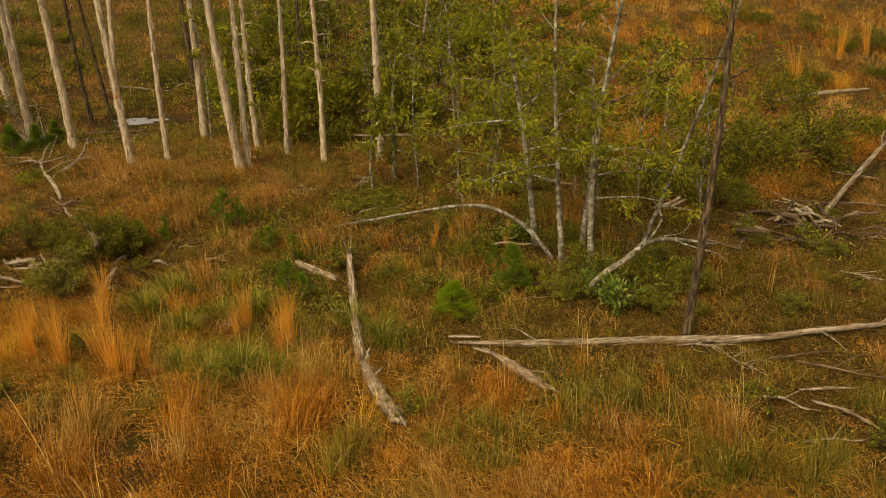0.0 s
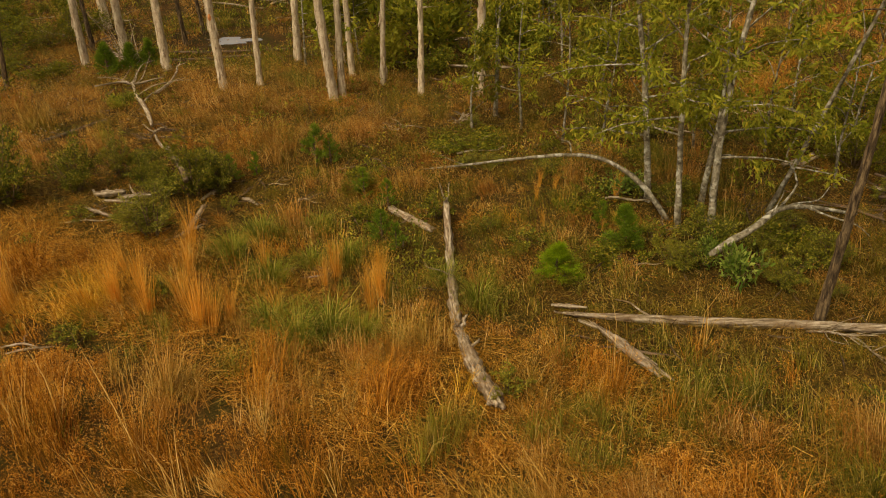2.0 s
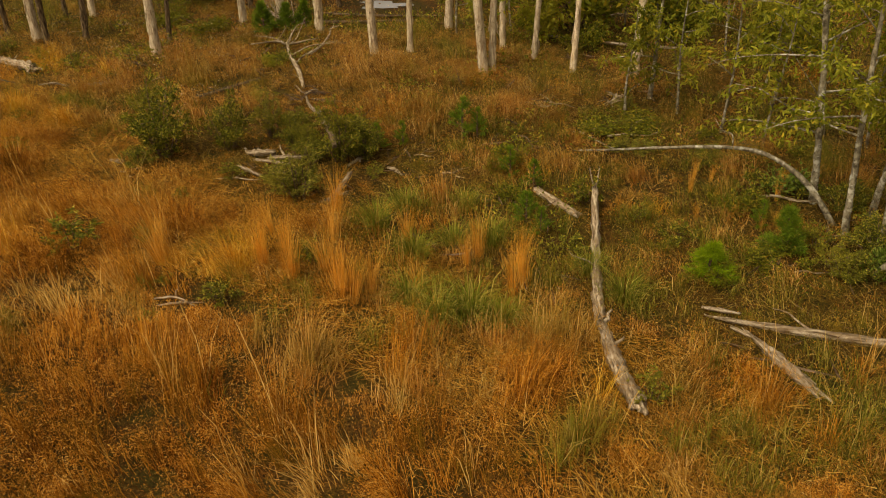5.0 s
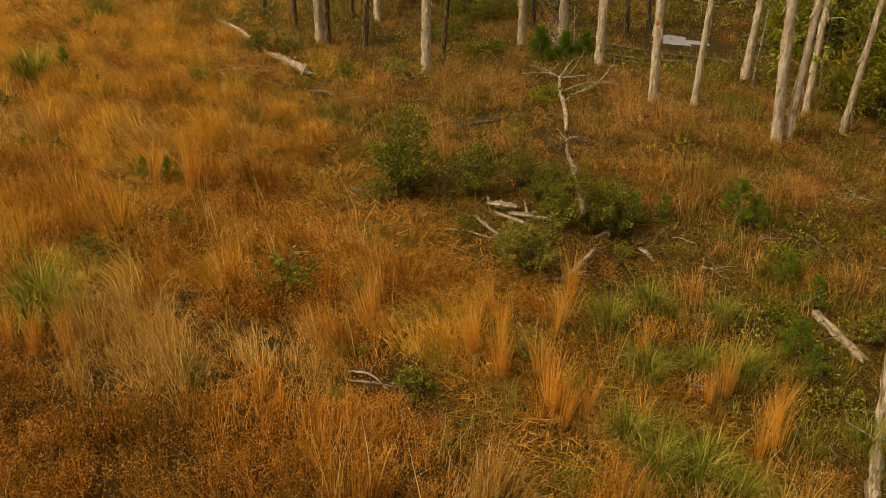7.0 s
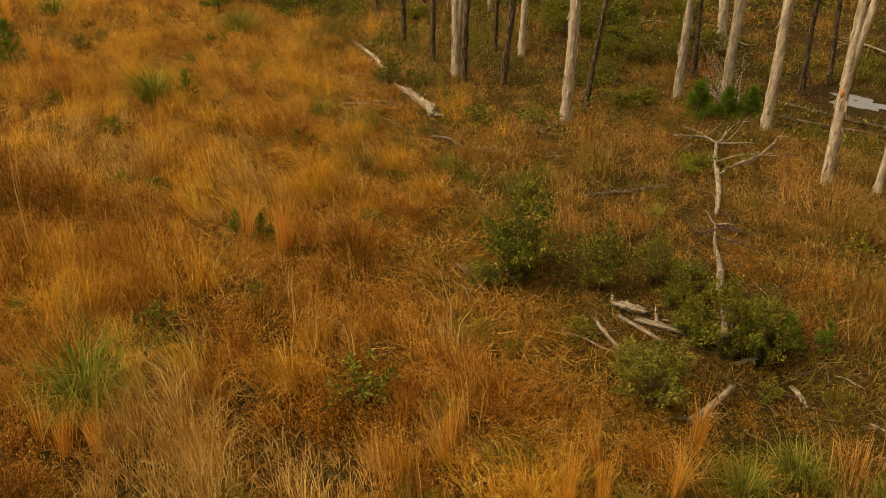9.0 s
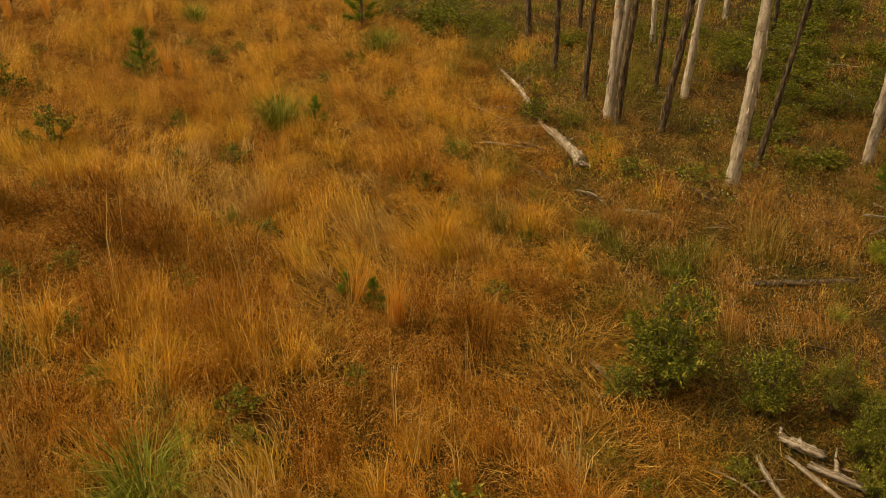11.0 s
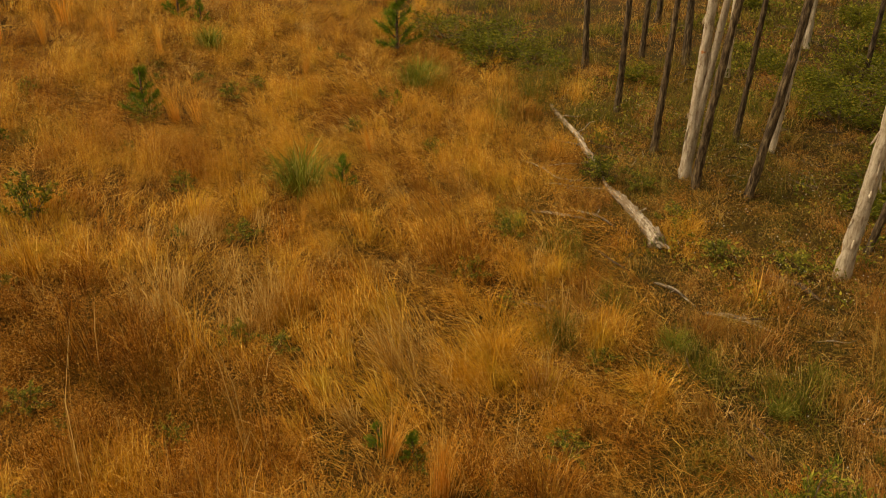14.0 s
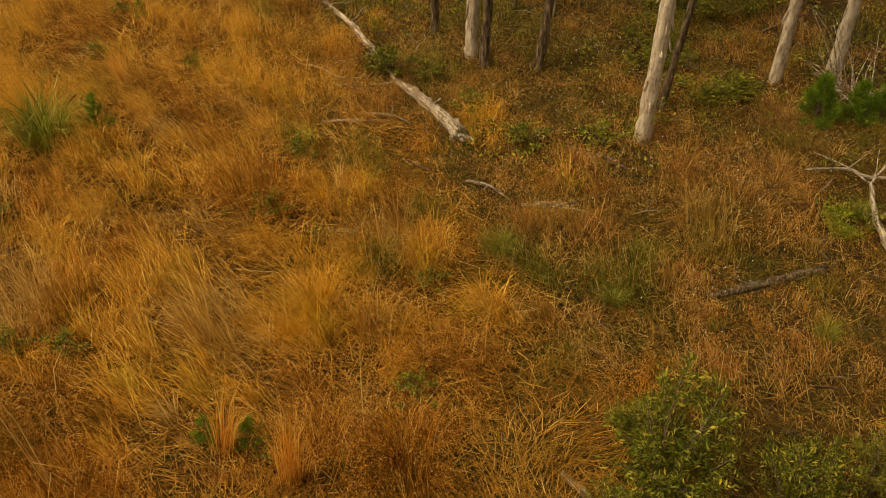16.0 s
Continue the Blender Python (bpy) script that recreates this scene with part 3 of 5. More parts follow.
for i in range(26):
    x, y = 7.15 + RNG.normal(0, 0.75), 15.15 + RNG.normal(0, 0.38)
    a, ln, rad = RNG.normal(-0.5, 0.7), RNG.uniform(0.25, 0.75), RNG.uniform(0.018, 0.05)
    log("wood_chunk", ("dark broken slab of bark in a debris heap", "pale splintered piece of wood in a debris heap", "grey broken timber in a debris heap")[i % 3], [(x, y), (x + ln * 0.5 * math.cos(a), y + ln * 0.5 * math.sin(a)), (x + ln * math.cos(a), y + ln * math.sin(a))],
        [rad * 0.7, rad, rad * 0.6], [0.05 + 0.1 * (i % 3), 0.1 + 0.1 * (i % 3), 0.06 + 0.09 * (i % 4)], (DARKBARK, DEADWOOD, GREYWOOD)[i % 3], category="wood", sides=7, group="debris heap", rough=0.25)

# a long dead trunk, broken in two, that lies from the trees down into the shrubs
log("dead_tree", "broken dead trunk propped on green shrubs", [(-7.28, 18.0), (-6.95, 17.35), (-6.62, 16.8), (-6.3, 16.15), (-5.98, 15.45), (-5.72, 15.05), (-5.5, 14.7)], [0.02, 0.03, 0.04, 0.048, 0.055, 0.055, 0.045], [0.08, 0.1, 0.2, 0.45, 0.66, 0.66, 0.45], DEADWOOD,
    [(0, (-0.28, 0.12, 0.12), 0.02), (0, (0.3, 0.02, 0.1), 0.022), (5, (0.3, -0.2, -0.3), 0.03)], "dead tree", rough=0.17)
log("crooked_bough", "crooked pale dead bough with bare arms", [(-7.42, 18.3), (-7.72, 18.95), (-7.9, 19.3), (-8.15, 19.75), (-8.42, 20.15), (-8.68, 20.65)], [0.03, 0.05, 0.055, 0.05, 0.04, 0.03], [0.1, 0.09, 0.09, 0.1, 0.14, 0.28], DEADWOOD,
    [(5, (0.3, 0.85, 0.3), 0.016), (5, (-0.9, 0.15, 0.1), 0.014), (3, (0.35, 0.85, 0.15), 0.02), (5, (-0.15, 0.8, 0.1), 0.013), (4, (0.9, 0.9, 0.15), 0.016), (1, (-0.25, 0.05, 0.02), 0.012)], "branch", rough=0.16)
log("fallen_branch", "dark broken branch beside a pale bough", [(-7.0, 17.65), (-6.75, 17.72), (-6.42, 17.8)], [0.02, 0.028, 0.016], [0.1, 0.06, 0.03], DARKBARK, [(1, (0.2, 0.15, 0.05), 0.014)], "branch")

# short sticks on the ground
stick_meshes = []
for i in range(6):
    ln = RNG.uniform(0.5, 1.1)
    pts = [(-ln / 2, 0, 0.04), (-ln * 0.15, RNG.normal(0, 0.06), 0.06), (ln * 0.2, RNG.normal(0, 0.06), 0.05), (ln / 2, RNG.normal(0, 0.08), 0.07)]
    piece = [tube(pts, [0.013, 0.014, 0.012, 0.006], 7, 0.1)]
    piece.append(tube([pts[1], (0.05, 0.18, 0.12), (0.2, 0.3, 0.14)], [0.007, 0.006, 0.003], 5))
    stick_meshes.append(mesh_np("stick", *join(piece), DEADWOOD if i < 4 else GREYWOOD, True))
STICKS = [(-16.9, 18.6, 0.15, 1.3), (-16.3, 18.5, 0.4, 0.9), (-4.1, 15.5, 0.1, 0.7), (-3.4, 14.8, -0.3, 0.8), (-2.9, 16.3, 0.5, 0.9),
          (-4.6, 15.2, 1.2, 0.8), (-6.9, 13.9, 0.2, 1.0), (-5.6, 16.6, 2.0, 1.1), (-8.9, 13.6, -0.4, 0.8), (4.9, 9.2, -0.6, 1.2), (6.0, 9.9, -0.5, 1.3), (5.6, 10.4, 0.1, 1.1), (5.2, 8.4, 0.0, 0.9), (-0.4, 17.1, 0.3, 1.4),
          (-1.3, 16.9, -0.5, 1.0), (-15.0, 21.6, 0.8, 0.6), (-13.0, 22.4, 2.4, 0.8), (-13.6, 16.9, 0.1, 0.6), (-10.9, 18.6, 1.0, 0.6), (-16.5, 20.5, 2.0, 0.9), (2.1, 12.6, 0.2, 0.8), (-3.5, 14.1, 0.4, 0.5)]
for i in range(60):
    x, y = RNG.uniform(-19, 1.5), RNG.uniform(22, 31)
    if math.hypot((x + 7.9) / 2.0, (y - 26.3) / 1.1) > 1:
        STICKS.append((x, y, RNG.uniform(0, 3.1), RNG.uniform(0.8, 2.2) * (1.0 if y > 24.6 else 0.4)))
for i in range(30):
    STICKS.append((RNG.uniform(2, 10), RNG.uniform(13.5, 21), RNG.uniform(0, 3.1), RNG.uniform(0.8, 2.0)))
for i, (x, y, a, s) in enumerate(STICKS):
    ob = new("fallen_stick", stick_meshes[i % 6])
    ob.matrix_basis = at(x, y, a, s)
    if i < 21:
        LOGS.append([(x - 0.4 * s * math.cos(a), y - 0.4 * s * math.sin(a)), (x + 0.4 * s * math.cos(a), y + 0.4 * s * math.sin(a))])
    tagged(ob, "pale dead stick lying on the ground" if i % 6 < 4 else "dark grey dead stick on the forest floor", "stick", "fallen sticks")


# ---------------------------------------------------------------- trees
def path_up(x, y, lean, height, wobble, rng, curve=(0.0, 0.0), n=9):
    h = np.linspace(0, 1, n)
    ph = rng.uniform(0, 6.28, 2)
    px = lean[0] * h * height + wobble * np.sin(h * 5 + ph[0]) - wobble * math.sin(ph[0]) + curve[0] * h ** 2 * height
    py = lean[1] * h * height + wobble * np.sin(h * 4 + ph[1]) - wobble * math.sin(ph[1]) + curve[1] * h ** 2 * height
    return np.stack([px, py, h * height], 1)


def tree(x, y, lean, diam, height, mat, label, seed, crown_from=0.55, limbs=9, per=90, leaf=(0.11, 0.028), fork=None, wobble=0.05, curve=(0, 0), reach=0.22, low=(), leafmat=None, name="gum_tree"):
    """A tree: trunk with flared foot, limbs, and a crown of single leaves."""
    rng = np.random.default_rng(seed)
    root = new(name)
    root.location = (x, y, float(gz(x, y)))
    P = path_up(x, y, lean, height, wobble, rng, curve, 13)
    r = diam / 2 * (1 - 0.8 * np.linspace(0, 1, 13))
    P = np.vstack([P[0] - [0, 0, 0.15], P[0] + (P[1] - P[0]) * 0.1, P[1:]])
    r = np.concatenate([[r[0] * 1.35], [r[0] * 1.08], r[1:]])
    stem = part("trunk", mesh_np("trunk", *tube(P, r, 12, 0.10, rng, sub=5), mat, True), root)
    if mat == PALEBARK:
        peel = []
        for k in range(rng.integers(10, 18)):
            h, az = rng.uniform(0.2, 4.5), rng.uniform(0, 6.28)
            c = np.array([np.interp(h, P[:, 2], P[:, q]) for q in range(3)])
            rad = float(np.interp(h, P[:, 2], r))
            o = np.array([math.cos(az), math.sin(az), 0.0])
            ln = rng.uniform(0.08, 0.35)
            peel.append(tube([c + o * rad * 0.9, c + o * (rad + 0.012) - [0, 0, ln * 0.5], c + o * (rad + rng.uniform(0.015, 0.07)) - [0, 0, ln]], [0.012, 0.022, 0.008], 4, 0.3, rng, sub=2))
        part("peeling_bark", mesh_np("peeling_bark", *join(peel), mat), stem, "loose hanging strips of bark")["kind"] = "stuff"
    if fork:
        h0, off, scale = fork
        j = int(np.argmin(abs(P[:, 2] - h0)))
        Q = P[j:] - P[j]
        Q = P[j] + Q * np.array([1, 1, 0.95]) + np.array([off[0], off[1], 0]) * (Q[:, 2:3])
        part("fork", mesh_np("fork", *tube(Q, r[j:] * scale, 10, 0.04, rng), mat, True), root)
    C, D = [], []
    hs = list(np.linspace(crown_from, 0.97, limbs) * height) + [l[0] for l in low]
    for i, h in enumerate(hs):
        is_low = i >= limbs
        k = np.array([np.interp(h, P[:, 2], P[:, c]) for c in range(3)])
        az = rng.uniform(0, 6.28) if not is_low else low[i - limbs][1]
        ln = height * reach * (1.15 - 0.6 * h / height) * rng.uniform(0.7, 1.2) if not is_low else low[i - limbs][2]
        el = rng.uniform(0.25, 0.8) if not is_low else rng.uniform(0.0, 0.35)
        d = np.array([math.cos(az) * math.cos(el), math.sin(az) * math.cos(el), math.sin(el)])
        L = [k, k + d * ln * 0.35 + rng.normal(0, 0.03, 3), k + d * ln * 0.7 + [0, 0, -0.03 * ln], k + d * ln + [0, 0, -0.12 * ln]]
        rr = max(0.012, float(np.interp(h, P[:, 2], r)) * 0.42)
        part("limb", mesh_np("limb", *tube(L, [rr, rr * 0.75, rr * 0.5, rr * 0.2], 5, 0.05, rng, sub=2), mat, True), root)
        n = per if not is_low else low[i - limbs][3]
        if n:
            L = np.array(L)
            for tw in range(max(3, n // 14)):
                u = rng.uniform(0.25, 1) * 3
                j = min(int(u), 2)
                b = L[j] + (L[j + 1] - L[j]) * (u - j)
                td = unit(rng.normal(size=3) * [1, 1, 0.5] + d * 0.6)
                tl = ln * rng.uniform(0.15, 0.45)
                m = 14
                s = rng.uniform(0.1, 1, m)[:, None]
                C.append(b + td * tl * s - np.array([0, 0, 0.15 * tl]) * s ** 2 + rng.normal(0, 0.035, (m, 3)))
                D.append(td * 0.5 + rng.normal(0, 0.6, (m, 3)) + [0, 0, -0.55])
    if C:
        C, D = np.concatenate(C), np.concatenate(D)
        k = rng.uniform(0.6, 1.25, len(C))
        part("crown", mesh_np("crown", *leaves(C, D, leaf[0] * k, leaf[1] * k, rng), leafmat or LEAF), root, "loose crown of narrow green leaves")
    return tagged(root, label, "tree", "woodland trees")


PALE_L, DARK_L = "tall pale-barked gum tree with a bare trunk", "thin dark-barked tree with a straight bare trunk"
TREES = [  # x, y, lean, width, height, dark, fork
    (-11.0, 23.35, (-0.018, -0.007), 0.20, 11, 0, None), (-12.1, 27.6, (-0.085, -0.04), 0.26, 12, 0, None), (-10.35, 24.45, (-0.01, 0.0), 0.24, 12, 0, (0.9, (0.05, 0.02), 0.8)),
    (-8.6, 22.75, (0.012, 0.004), 0.22, 12, 0, None), (-6.6, 20.95, (-0.06, -0.015), 0.20, 12, 0, (1.6, (0.12, 0.03), 0.8)), (-5.75, 21.1, (0.017, 0.003), 0.14, 10, 0, None),
    (-5.38, 23.75, (-0.004, 0), 0.19, 11, 0, None), (-3.78, 19.95, (-0.067, -0.013), 0.21, 12, 0, None), (-3.62, 20.15, (-0.015, -0.003), 0.16, 11, 0, None), (-3.65, 21.9, (0.011, 0), 0.15, 10, 0, None),
    (-2.79, 21.0, (0.017, 0.003), 0.13, 10, 0, None), (-1.84, 20.4, (0.02, 0.003), 0.135, 10, 0, None), (-0.5, 20.4, (0.015, 0), 0.18, 11, 0, None),
    (-11.86, 20.12, (-0.006, -0.004), 0.235, 13, 0, None), (-15.5, 20.72, (-0.02, -0.018), 0.21, 12, 0, (0.5, (0.06, 0.03), 0.75)), (-15.12, 20.55, (0.031, 0.025), 0.165, 11, 1, None),
    (-14.34, 21.05, (0.057, 0.042), 0.165, 12, 1, None), (-15.4, 23.1, (0.004, 0.002), 0.17, 12, 0, None), (-16.62, 21.07, (-0.028, -0.025), 0.135, 11, 1, None), (-18.5, 21.95, (-0.03, -0.03), 0.14, 11, 1, None),
    (-12.08, 21.2, (0.045, 0.024), 0.122, 10, 1, None), (-20.9, 23.26, (-0.026, -0.026), 0.15, 11, 1, None), (-16.04, 22.82, (-0.01, -0.01), 0.12, 10, 1, None), (-19.7, 25.5, (-0.06, -0.05), 0.19, 12, 1, None),
    (-18.8, 29.1, (-0.06, -0.035), 0.16, 12, 0, None), (-18.6, 25.7, (-0.055, -0.045), 0.14, 11, 0, None), (-20.7, 25.0, (-0.045, -0.037), 0.14, 11, 1, None), (-11.45, 24.9, (-0.05, -0.02), 0.126, 11, 1, None),
    (-9.15, 26.0, (-0.03, 0), 0.13, 11, 1, None), (-9.0, 27.3, (-0.04, -0.02), 0.12, 11, 1, None), (-7.0, 30.5, (0.0, 0.02), 0.2, 12, 1, None), (-13.5, 30.5, (0.01, 0.0), 0.18, 12, 0, None),
    (-15.0, 33.0, (0.02, 0.0), 0.2, 12, 1, None), (-16.5, 28.0, (-0.03, 0.0), 0.13, 11, 1, None), (-22.5, 27.5, (0.0, 0.02), 0.16, 11, 1, None), (-2.9, 27.5, (0.02, 0), 0.12, 10, 1, None),
]
for i, (x, y, lean, w, h, dk, fork) in enumerate(TREES):
    sleeve = [(2.0 + 0.22 * k, 2.4 * k, 0.4 + 0.05 * (k % 3), 56) for k in range(11)] if i in (9, 11) else []
    tree(x, y, lean, w, h, DARKBARK if dk else PALEBARK, (DARK_L if dk else PALE_L) if not sleeve else "pale-barked gum tree with a leafy green upper trunk", 100 + i, fork=fork, low=sleeve, wobble=0.09 if dk else 0.08)

# raw orange patches where bark has fallen from two trunks
INNER = wood_material("inner_bark", (0.30, 0.10, 0.03), (0.46, 0.18, 0.05), (0.58, 0.28, 0.10), (0.5, 0.2, 0.06), 0.55)
for trunk_tree, h, az, ln in ((bpy.data.objects["gum_tree.014"], 2.45, -1.2, 0.28), (bpy.data.objects["gum_tree.004"], 1.75, -1.4, 0.2)):
    bark = [c for c in trunk_tree.children if c.name.startswith("trunk")][0]
    co = np.array([v.co for v in bark.data.vertices])
    ring = co[abs(co[:, 2] - h) < 0.25]
    c = ring.mean(0)
    rad = float(np.hypot(ring[:, 0] - c[0], ring[:, 1] - c[1]).mean())
    o = np.array([math.cos(az), math.sin(az), 0.0]) * rad * 0.62
    part("bare_patch", mesh_np("bare_patch", *tube([c + o - [0, 0, ln * 0.6], c + o * 1.1, c + o + [0, 0, ln * 0.4]], [rad * 0.2, rad * 0.58, rad * 0.25], 9, 0.12), INNER, True), bark, "raw orange inner bark")

# the slim saplings of the thicket
BIG = (0.115, 0.036)
tree(2.46, 14.85, (-0.136, 0.018), 0.12, 6.2, LICHENBARK, "slim lichen-spotted sapling with light green leaves", 201, 0.3, 12, 200, BIG, low=[(1.4, 2.6, 1.5, 220), (2.0, 0.4, 1.4, 200), (1.7, 4.6, 1.2, 180), (2.4, 3.3, 1.7, 260), (1.2, 3.0, 1.5, 160)], name="sapling")
tree(2.78, 13.88, (-0.035, 0.007), 0.105, 6.0, LICHENBARK, "straight slim lichen-spotted sapling with green leaves", 202, 0.34, 12, 200, BIG, low=[(1.9, 3.4, 1.4, 200), (2.2, 5.2, 1.2, 180), (2.5, 1.2, 1.4, 200), (1.6, 2.4, 1.2, 150)], name="sapling")
tree(3.27, 14.5, (0.008, 0), 0.11, 3.4, LICHENBARK, "short thin sapling in a green thicket", 203, 0.4, 8, 130, BIG, low=[(1.0, 5.6, 0.9, 90), (1.3, 1.9, 0.9, 90)], name="sapling")
tree(3.2, 13.4, (0.03, -0.01), 0.125, 6.5, LICHENBARK, "crooked lichen-spotted tree with thin leafy limbs", 204, 0.33, 12, 200, BIG, wobble=0.12, curve=(0.03, 0), low=[(1.8, 0.2, 1.6, 240), (2.3, 5.6, 1.4, 200), (2.9, 2.2, 1.6, 200), (1.4, 5.9, 1.2, 160)], name="sapling")
tree(4.2, 14.08, (0.254, -0.098), 0.085, 6.5, LICHENBARK, "leaning lichen-spotted sapling with light leaves", 205, 0.4, 9, 110, BIG, low=[(1.3, 0.9, 1.0, 120), (1.0, 5.8, 0.9, 90)], name="sapling")
tree(4.13, 11.1, (0.012, -0.004), 0.145, 7.0, DARKBARK, "slender dark-barked tree behind the fallen log", 206, 0.66, 7, 40, (0.12, 0.035), low=[(3.9, 0.5, 1.0, 30), (4.2, 3.6, 0.9, 20)], curve=(0.01, 0), name="sapling")
tree(-0.14, 19.2, (0.08, 0), 0.10, 3.4, LICHENBARK, "leafy broken sapling beside brush", 207, 0.3, 10, 170, BIG, low=[(0.7, 5.5, 1.1, 150), (0.9, 3.5, 1.1, 150)], reach=0.32, name="sapling")
tree(0.22, 25.4, (0.2, 0), 0.13, 6, DEADWOOD, "bare pale crooked dead tree", 208, 0.4, 5, 0, wobble=0.15, name="dead_tree")
SAPS = [(1.2, 17.6, 3.6), (4.9, 16.6, 3.2), (0.4, 18.4, 3.2), (2.0, 18.9, 4.0), (5.8, 15.4, 2.6), (3.7, 17.2, 3.6), (1.5, 21.5, 4.2), (6.6, 17.0, 2.8), (1.9, 17.0, 3.0), (3.9, 16.0, 3.0), (2.8, 17.8, 3.4), (-0.6, 18.0, 2.2), (6.1, 18.9, 2.6)]
rs = np.random.default_rng(5)
for i in range(52):
    x, y = (rs.uniform(-8.5, 3.5), rs.uniform(22.5, 36)) if i < 34 else (rs.uniform(-26, -13.5), rs.uniform(30, 46))
    h = rs.uniform(2.4, 4.5)
    if not (-13 < x < -5.6 and y > 25):
        SAPS.append((x, y, h))
for i, (x, y, h) in enumerate(SAPS):
    far_off = y > 22
    tree(x, y, (rs.normal(0, 0.05), rs.normal(0, 0.05)), 0.055, h, LICHENBARK, "thin leafy sapling in the green thicket" if not far_off else "thin leafy sapling among taller trees", 220 + i, 0.22, 9, 75 if far_off else 100, (0.14, 0.055) if far_off else BIG, reach=0.36, name="sapling", leafmat=UNDERLEAF if i % 2 else LEAF)


# ---------------------------------------------------------------- shrubs and small plants
def shrub_mesh(seed, w, h, n, leaf, lobes=11, spread=0.95):
    rng = np.random.default_rng(seed)
    C, D, stems = [], [], []
    for i in range(lobes):
        a, rr = rng.uniform(0, 6.28), w / 2 * spread * math.sqrt(rng.uniform(0, 1))
        hz = h * rng.uniform(0.3, 0.82) * (1 - 0.45 * rr / (w / 2))
        c = np.array([math.cos(a) * rr, math.sin(a) * rr, hz])
        R = np.array([w * 0.2, w * 0.2, h * 0.19]) * rng.uniform(0.55, 1.3)
        v = unit(rng.normal(size=(n // lobes, 3)))
        C.append(c + v * R * (rng.uniform(0.3, 1.0, (len(v), 1)) + np.abs(rng.normal(0, 0.22, (len(v), 1)))))
        D.append(v * 0.8 + rng.normal(0, 0.5, v.shape) + [0, 0, 0.35])
        for k in range(3):
            top = c + unit(rng.normal(size=3) * [0.8, 0.8, 0.3] + [0, 0, 1.1]) * R * rng.uniform(1.3, 2.6)
            u = rng.uniform(0.2, 1, (n // lobes // 7, 1))
            C.append(c + (top - c) * u + rng.normal(0, 0.022, (len(u), 3)))
            D.append(unit(top - c) * 0.7 + rng.normal(0, 0.6, (len(u), 3)))
            if k:
                stems.append(tube([c, top], [0.005, 0.002], 3, sub=1))
        stems.append(tube([(0, 0, -0.05), c * [0.4, 0.4, 0.45], c * [0.9, 0.9, 1.05]], [0.016, 0.011, 0.005], 3, sub=1))
        for k in range(2):
            e = c + unit(rng.normal(size=3)) * R * 1.2
            stems.append(tube([c * [0.7, 0.7, 0.75], (c + e) / 2, e], [0.007, 0.005, 0.003], 3, sub=1))
    C, D = np.concatenate(C), np.concatenate(D)
    C[:, 2] = np.maximum(C[:, 2], 0.03)
    k = rng.uniform(0.6, 1.3, len(C))
    return join(stems), leaves(C, D, leaf[0] * k, leaf[1] * k, rng)


def spray_mesh(seed, n, leaf, stems=15, twigs=7):
    """A shrub one metre wide and high: rods that fan up from the foot, each with leafy side twigs."""
    rng = np.random.default_rng(seed)
    C, D, wood = [], [], []
    each = max(4, n // (stems * (twigs + 1)))
    for i in range(stems):
        a, k = 2.4 * i + rng.uniform(-0.4, 0.4), math.sqrt((i + 0.5) / stems)
        tip = np.array([0.48 * k * math.cos(a), 0.48 * k * math.sin(a), (1.08 - 0.6 * k ** 1.6) * rng.uniform(0.62, 1.12)])
        knee = tip * [0.45, 0.45, 0.5] + rng.normal(0, 0.03, 3)
        wood.append(tube([(0.05 * math.cos(a), 0.05 * math.sin(a), -0.04), knee, tip], [0.013, 0.008, 0.002], 3, sub=2))
        shoots = [(knee, tip)]
        for j in range(twigs):
            f = rng.uniform(0.1, 0.9)
            b = knee + (tip - knee) * f if rng.random() < 0.72 else knee * rng.uniform(0.35, 1.0)
            d = unit(rng.normal(size=3) * [1, 1, 0.35] + [0.5 * math.cos(a), 0.5 * math.sin(a), 0.55])
            e = b + d * rng.uniform(0.1, 0.27) * (1.15 - 0.5 * f)
            wood.append(tube([b, e], [0.004, 0.0015], 3, sub=1))
            shoots.append((b, e))
        for b, e in shoots:
            u = rng.uniform(0.15, 1.04, (each, 1))
            C.append(b + (e - b) * u + rng.normal(0, 0.021, (each, 3)))
            D.append(unit(e - b) * 0.8 + rng.normal(0, 0.55, (each, 3)))
    C, D = np.concatenate(C), np.concatenate(D)
    C[:, 2] = np.maximum(C[:, 2], 0.03)
    k = rng.uniform(0.6, 1.35, len(C))
    return join(wood), leaves(C, D, leaf[0] * k, leaf[1] * k, rng)


SHRUBS = {}


